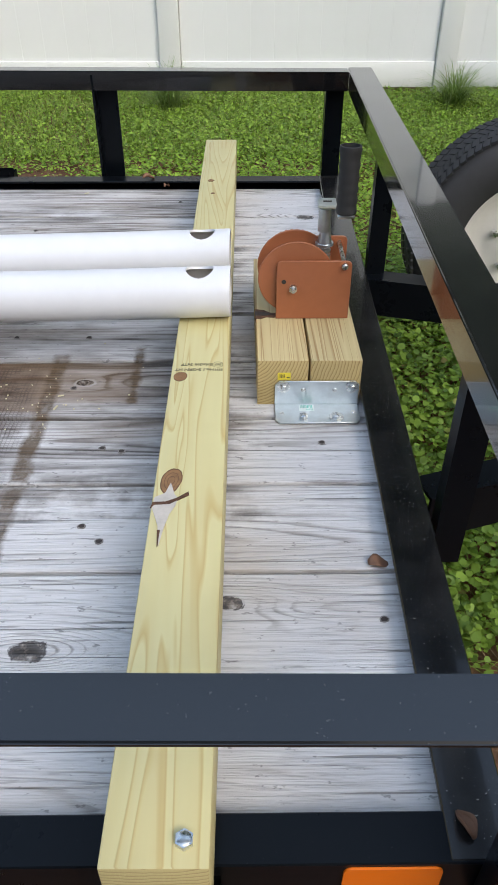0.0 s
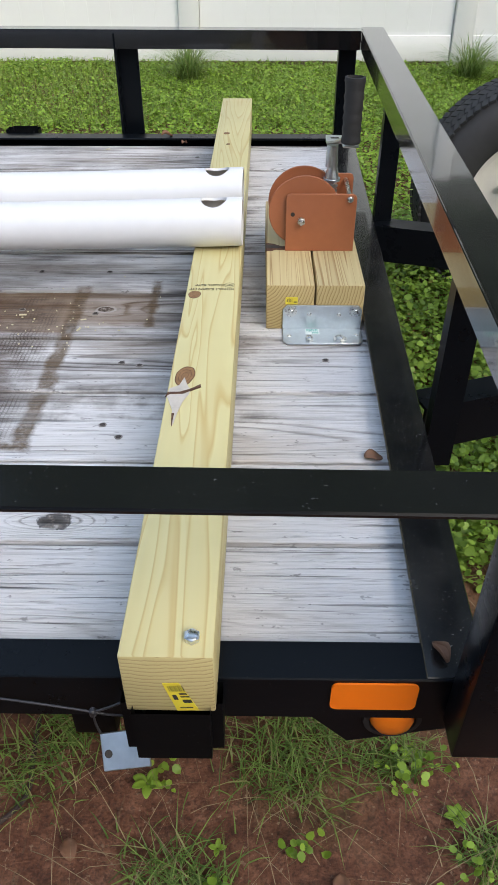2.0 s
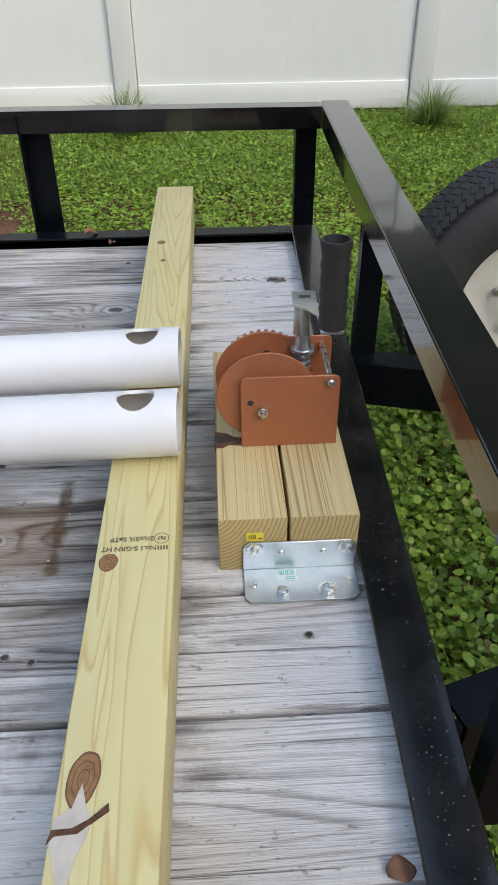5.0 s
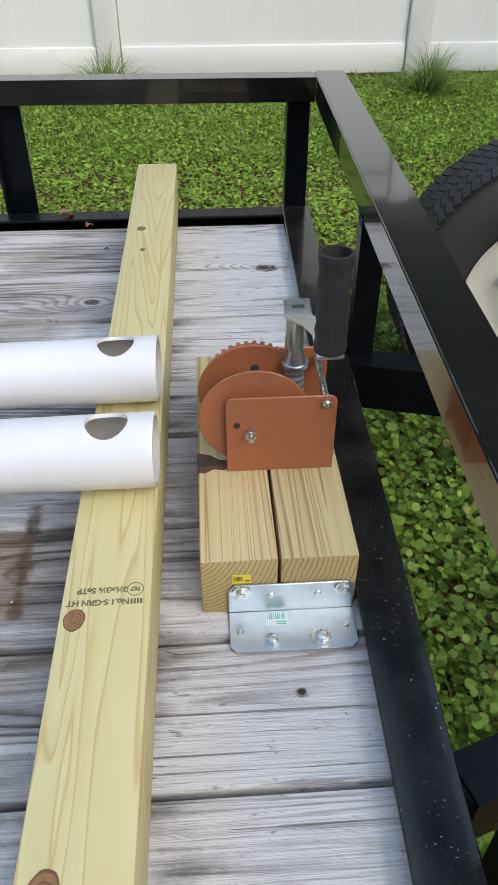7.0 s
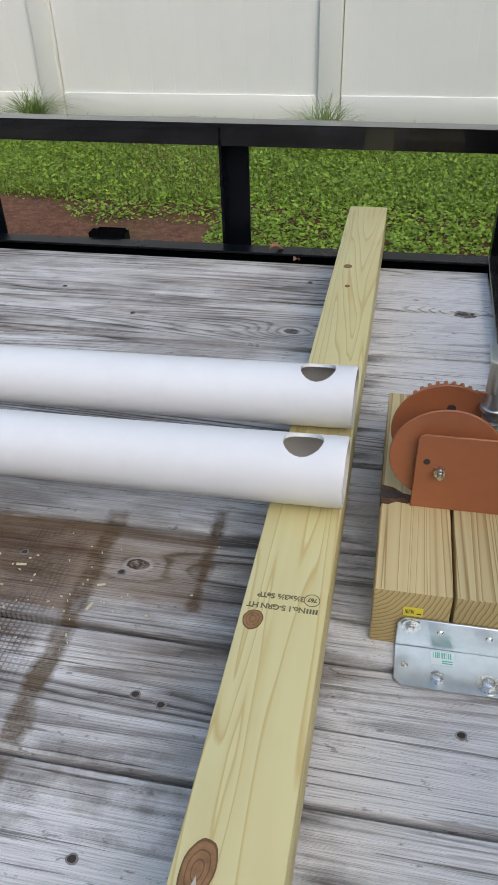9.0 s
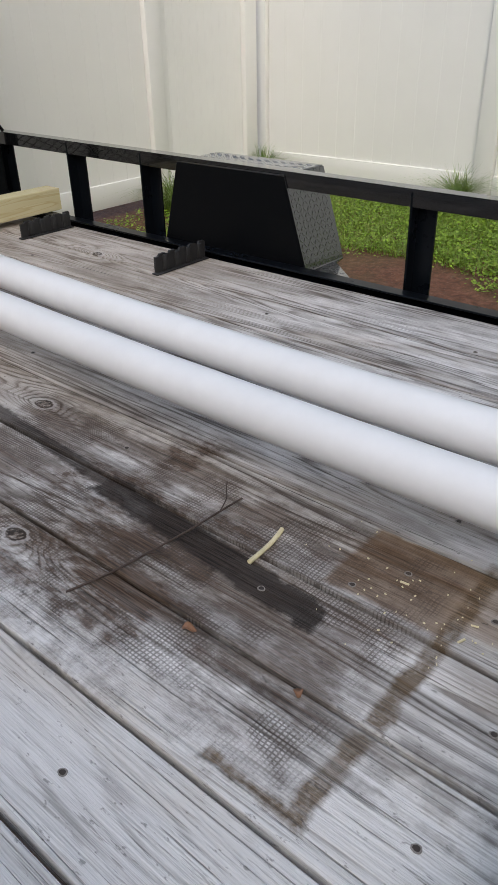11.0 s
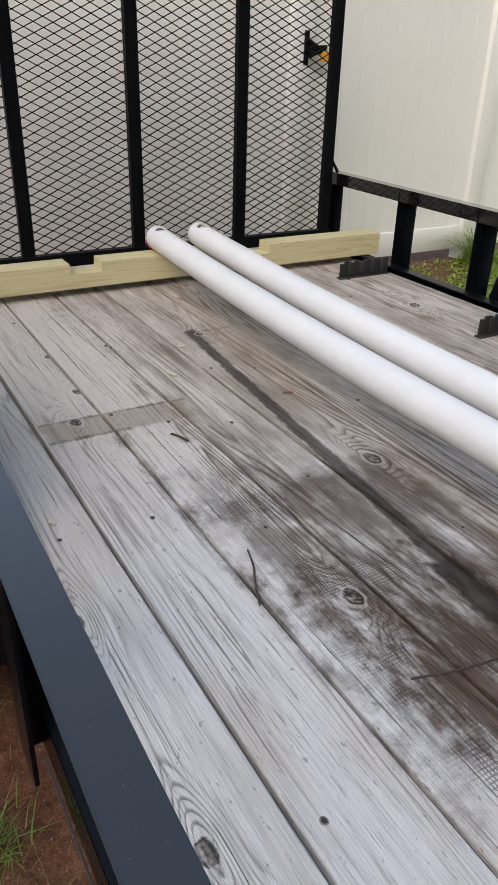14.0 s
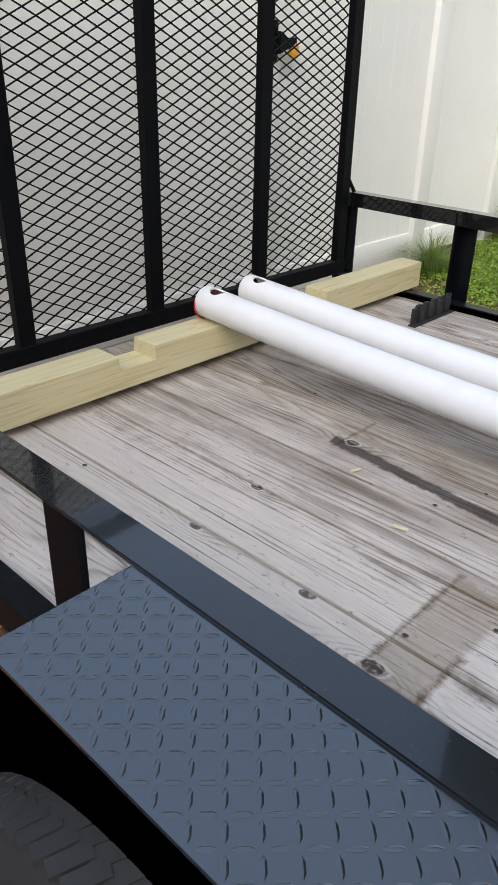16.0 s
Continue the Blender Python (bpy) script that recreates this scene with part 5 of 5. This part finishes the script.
curled_leaf(-0.02, 1.178, 0.002, 0.018, 2.3, 0.5, DRYLEAF, "small dry brown leaf in a joint")
for x, y, yaw, ln, mat in ((-1.005, 0.774, 0.5, 0.020, SHAVING), (-1.556, 1.262, 0.2, 0.030, SHAVING), (-1.741, 1.376, 1.2, 0.024, SHAVING), (-1.316, 1.482, 1.0, 0.026, DRYLEAF), (-0.025, 2.47, 0.4, 0.014, SHAVING), (0.10, 1.425, 0.3, 0.011, SHAVING), (0.098, 1.388, 1.2, 0.013, SHAVING), (-0.02, 1.442, 0.1, 0.014, SHAVING), (-2.53, 0.99, 0.5, 0.05, SHAVING)):
    bm = box(bmesh.new(), -ln / 2, ln / 2, -ln * 0.14, ln * 0.14, 0.002, 0.002 + ln * 0.14, ln * 0.04, 1, Matrix.Translation((x, y, 0)) @ Matrix.Rotation(yaw, 4, "Z"))
    tagged(part("wood_chip", bm, mat), "small loose chip of wood on the deck", "wood chip", "wood chips")
# white crumbs of sawdust
bm = bmesh.new()
for k in range(55):
    x, y = random.gauss(0.02, 0.09), random.gauss(1.43, 0.05)
    if x > 0.28:
        continue
    a = random.uniform(0.0007, 0.0020)
    box(bm, -a, a, -a * 0.5, a * 0.5, 0.0015, 0.0032, 0, 1, Matrix.Translation((x, y, 0)) @ Matrix.Rotation(random.uniform(0, 3), 4, "Z"))
tagged(part("sawdust", bm, SHAVING, smooth=False), "scattered pale sawdust crumbs on the deck", "sawdust", kind="stuff")

# unseen plain dark wall added far behind the camera; closes the place, darkens reflections
bm = box(bmesh.new(), -7, 7, -3.3, -3.1, -0.8, 2.6)
tagged(part("wall_behind", bm, plain("added_wall_dark", (0.10, 0.085, 0.075), 0.8, 0, 0.2, 9, 0.004)), "added unseen plain dark wall behind the camera", "wall", kind="structure")

# plain dark green screen, unseen, stands for trees beyond the far fence; darkens reflections
bm = box(bmesh.new(), -4.5, 16, 9.4, 9.6, -0.6, 12.0)
tagged(part("backdrop", bm, plain("backdrop_green", (0.035, 0.05, 0.022), 0.9, 0, 0.3, 2, 0.02)), "unseen plain dark green screen standing for trees beyond the fence", "backdrop", kind="structure")

# another unseen screen added beyond the tongue closes the yard and darkens fender reflections
bm = box(bmesh.new(), 9.0, 9.2, -3.3, 9.4, -0.6, 9.0)
tagged(part("backdrop", bm, bpy.data.materials["backdrop_green"]), "added unseen plain dark green screen beyond the tongue", "backdrop", kind="structure")

# ---- plants ----
rng = np.random.default_rng(7)


def gz_of(x, y):
    return np.array([ground_z(a, b) for a, b in zip(x, y)])


def mesh_from(name, verts, faces, mat, label, category):
    me = bpy.data.meshes.new(name)
    me.from_pydata(verts.tolist(), [], faces.tolist())
    me.materials.append(mat)
    ob = new(name, me)
    return tagged(ob, label, category, kind="stuff")


def leaves(name, x, y, size, height, mat, label):
    """Rounded leaves facing upwards at uneven heights."""
    n = len(x)
    k = 7
    ang = np.linspace(0, 2 * np.pi, k, endpoint=False)
    shape = np.stack([np.cos(ang) * (1 + 0.12 * np.cos(3 * ang)), np.sin(ang) * 0.86, np.zeros(k)], 1)
    shape[:, 2] = -0.25 * np.abs(shape[:, 1])
    yaw, tilt, roll = rng.uniform(0, 2 * np.pi, n), rng.normal(0.25, 0.30, n), rng.normal(0, 0.3, n)
    cy, sy, ct, st, cr, sr = np.cos(yaw), np.sin(yaw), np.cos(tilt), np.sin(tilt), np.cos(roll), np.sin(roll)
    p = shape[None] * size[:, None, None]
    a = np.stack([p[..., 0], p[..., 1] * cr[:, None] - p[..., 2] * sr[:, None], p[..., 1] * sr[:, None] + p[..., 2] * cr[:, None]], -1)
    b = np.stack([a[..., 0] * ct[:, None] + a[..., 2] * st[:, None], a[..., 1], -a[..., 0] * st[:, None] + a[..., 2] * ct[:, None]], -1)
    c = np.stack([b[..., 0] * cy[:, None] - b[..., 1] * sy[:, None], b[..., 0] * sy[:, None] + b[..., 1] * cy[:, None], b[..., 2]], -1)
    c += np.stack([x, y, gz_of(x, y) + height], 1)[:, None]
    f = np.arange(n * k).reshape(n, k)
    return mesh_from(name, c.reshape(-1, 3), f, mat, label, "plant")


def blades(name, x, y, length, width, lean, mat, label):
    """Bent tapering grass blades."""
    n = len(x)
    yaw = rng.uniform(0, 2 * np.pi, n)
    dx, dy = np.cos(yaw), np.sin(yaw)
    out = np.zeros((n, 7, 3))
    z0 = gz_of(x, y)
    for i, (u, w) in enumerate(((0.0, 1.0), (0.4, 0.9), (0.75, 0.55))):
        h = length * (u - 0.45 * np.minimum(1, lean) * u * u)
        r = length * lean * u * u * 0.8
        for j, sg in enumerate((-1, 1)):
            out[:, i * 2 + j, 0] = x + dx * r - sg * dy * width * w
            out[:, i * 2 + j, 1] = y + dy * r + sg * dx * width * w
            out[:, i * 2 + j, 2] = z0 + h
    out[:, 6, 0], out[:, 6, 1] = x + dx * length * lean * 0.8, y + dy * length * lean * 0.8
    out[:, 6, 2] = z0 + length * (1 - 0.45 * np.minimum(1, lean) - 0.1 * lean)
    base = np.arange(n)[:, None] * 7
    fs = np.concatenate([base + np.array([[0, 1, 3, 2]]), base + np.array([[2, 3, 5, 4]])])
    ft = base + np.array([[4, 5, 6, 6]])
    faces = [tuple(r) for r in fs.tolist()] + [tuple(r[:3]) for r in ft.tolist()]
    me = bpy.data.meshes.new(name)
    me.from_pydata(out.reshape(-1, 3).tolist(), [], faces)
    me.materials.append(mat)
    return tagged(new(name, me), label, "grass", kind="stuff")


def cover(x, y):
    """How thickly the ground cover grows: thin over the bare clay, thick towards the fence and the tongue."""
    v = np.array([noise.noise((a * 1.1, b * 1.6, 4.0)) + 0.5 * noise.noise((a * 3.2, b * 4.0, 9.0)) for a, b in zip(x, y)])
    d = np.where(x > -0.30, 1.3, 0.08) + np.clip((y - 3.5) * 0.55, -0.2, 0.8)
    d = np.where((x < -2.15) & (y > 2.6), 0.75, d)
    d = np.where(y < 1.15, -0.6, d)
    return d + v * 0.9


def scatter(n, x0, x1, y0, y1, thin=True):
    x, y = rng.uniform(x0, x1, n), rng.uniform(y0, y1, n)
    if thin:
        keep = rng.uniform(0, 1, n) < np.clip(cover(x, y), 0, 1)
        x, y = x[keep], y[keep]
    return x, y


x, y = scatter(200000, -3.2, 3.2, 2.62, 5.07)
leaves("ground_cover", x, y, rng.uniform(0.0035, 0.0098, len(x)), rng.uniform(0.002, 0.045, len(x)), CLOVER, "dense low green ground cover in the yard")
x, y = scatter(62000, 0.72, 2.6, 0.9, 2.75)
leaves("ground_cover", x, y, rng.gamma(6.0, 0.0012, len(x)).clip(0.003, 0.013), rng.uniform(0.005, 0.12, len(x)), IVY, "leafy dark green ground cover beside the tongue")
x, y = scatter(52000, -3.2, 3.2, 3.9, 5.08, False)
blades("lawn_grass", x, y, rng.uniform(0.03, 0.085, len(x)), rng.uniform(0.0012, 0.0024, len(x)), rng.uniform(0.3, 1.2, len(x)), LAWN, "short green grass along the fence")


def clumps(centres, n, spread):
    c = np.array(centres)
    i = rng.integers(0, len(c), n)
    return c[i, 0] + rng.normal(0, spread, n) * c[i, 2], c[i, 1] + rng.normal(0, spread * 0.8, n) * c[i, 2]


NEAR = [(0.08, 0.78, 1.0), (0.14, 0.86, 0.8), (0.46, 0.80, 1.0), (0.52, 0.78, 1.0), (0.55, 0.86, 0.9), (0.30, 0.62, 0.8), (0.36, 0.60, 0.6), (0.78, 0.66, 0.5), (0.66, 0.80, 0.6), (-0.5, 0.62, 0.7), (-0.75, 0.55, 0.7), (-1.9, 0.5, 0.8), (-2.2, 0.45, 1.0)]
x, y = clumps(NEAR, 2300, 0.045)
blades("grass_clump", x, y, rng.uniform(0.025, 0.075, len(x)), rng.uniform(0.0008, 0.0016, len(x)), rng.uniform(0.5, 2.0, len(x)), BLADE, "thin clumps of green grass on bare clay")
x, y = scatter(2600, -3.0, 1.6, 0.0, 1.2, False)
blades("dead_straw", x, y, rng.uniform(0.03, 0.09, len(x)), rng.uniform(0.0004, 0.0009, len(x)), rng.uniform(2.2, 4.0, len(x)), STRAW, "dry straw bits lying on the soil")
x, y = clumps([(0.28, 0.76, 0.5), (0.655, 0.775, 0.9), (0.70, 0.80, 0.8), (0.75, 0.62, 0.9), (0.80, 0.66, 0.8), (0.50, 0.66, 0.4), (0.38, 0.60, 0.3), (-0.55, 0.56, 0.4)], 170, 0.03)
leaves("weed_cover", x, y, rng.uniform(0.004, 0.0085, len(x)), rng.uniform(0.006, 0.045, len(x)), CLOVER, "small broad-leaved green weeds in the soil")


def tuft(cx, cy, n, h, label):
    a, r = rng.uniform(0, 2 * np.pi, n), rng.uniform(0, 0.055, n)
    x, y = cx + r * np.cos(a), cy + r * np.sin(a)
    ob = blades("grass_tuft", x, y, rng.uniform(0.4, 1.0, n) * h, rng.uniform(0.0010, 0.0022, n), rng.uniform(0.3, 1.7, n), BLADE, label)
    tagged(ob, category="grass tuft", group="tufts along the fence")


for cx, cy in ((0.03, 4.72), (1.62, 4.75), (-1.62, 4.90), (-3.14, 4.92), (-3.08, 3.95)):
    tuft(cx, cy, 520, 0.36, "tall tuft of green grass at the fence foot")
for x, y, yaw in ((0.52, 0.60, 0.4), (0.555, 0.615, 1.4), (0.41, 0.575, 1.6), (0.16, 0.66, 2.0)):
    curled_leaf(x, y, ground_z(x, y) + 0.004, 0.035, yaw, 0.5, DRYLEAF, "dry brown leaf lying on the soil")

x, y = scatter(5200, 0.74, 2.2, 0.9, 2.7)
blades("grass_blades", x, y, rng.uniform(0.04, 0.13, len(x)), rng.uniform(0.0010, 0.0020, len(x)), rng.uniform(0.4, 1.8, len(x)), LAWN, "loose green grass between the leaves beside the tongue")
# bare root lying on the clay and a few broad seedlings
ROOT = [(0.066, 0.870), (0.071, 0.800), (0.081, 0.745), (0.060, 0.712), (0.030, 0.690), (-0.02, 0.675)]
root = cord("root", [(x, y, ground_z(x, y) + 0.004) for x, y in ROOT], 0.0042, TWIG)
tagged(root, "bare brown root lying on the clay soil", "root")


def seedling(cx, cy, n, size):
    """Small rosette of broad cupped leaves on short stalks."""
    base = thing("seedling", (cx, cy, ground_z(cx, cy)), "small broad-leaved green seedling in the red soil", "plant", "seedlings")
    for k in range(n):
        a = 2 * math.pi * k / n + rng.uniform(-0.3, 0.3)
        r = Matrix.Translation((cx, cy, ground_z(cx, cy) + 0.012)) @ Matrix.Rotation(a, 4, "Z") @ Matrix.Rotation(-0.35 - rng.uniform(0, 0.3), 4, "Y")
        bm = bmesh.new()
        rows = []
        for i in range(7):
            u = i / 6
            w = size * 0.36 * math.sin(math.pi * min(1.0, 0.04 + 0.93 * u)) ** 0.7
            rows.append([bm.verts.new(r @ Vector((size * (0.12 + u), v * w, abs(v) * w * 0.30 - 0.35 * size * u * u))) for v in (-1, -0.5, 0, 0.5, 1)])
        for p, q in zip(rows, rows[1:]):
            for j in range(4):
                bm.faces.new((p[j], p[j + 1], q[j + 1], q[j]))
        leaf = part("leaf", bm, CLOVER, base)
        leaf.modifiers.new("thickness", "SOLIDIFY").thickness = 0.0005


for cx, cy, n, size in ((0.265, 0.755, 5, 0.022), (0.378, 0.660, 4, 0.012), (0.684, 0.806, 5, 0.020), (0.738, 0.713, 6, 0.017), (-0.52, 0.60, 5, 0.03)):
    seedling(cx, cy, n, size)
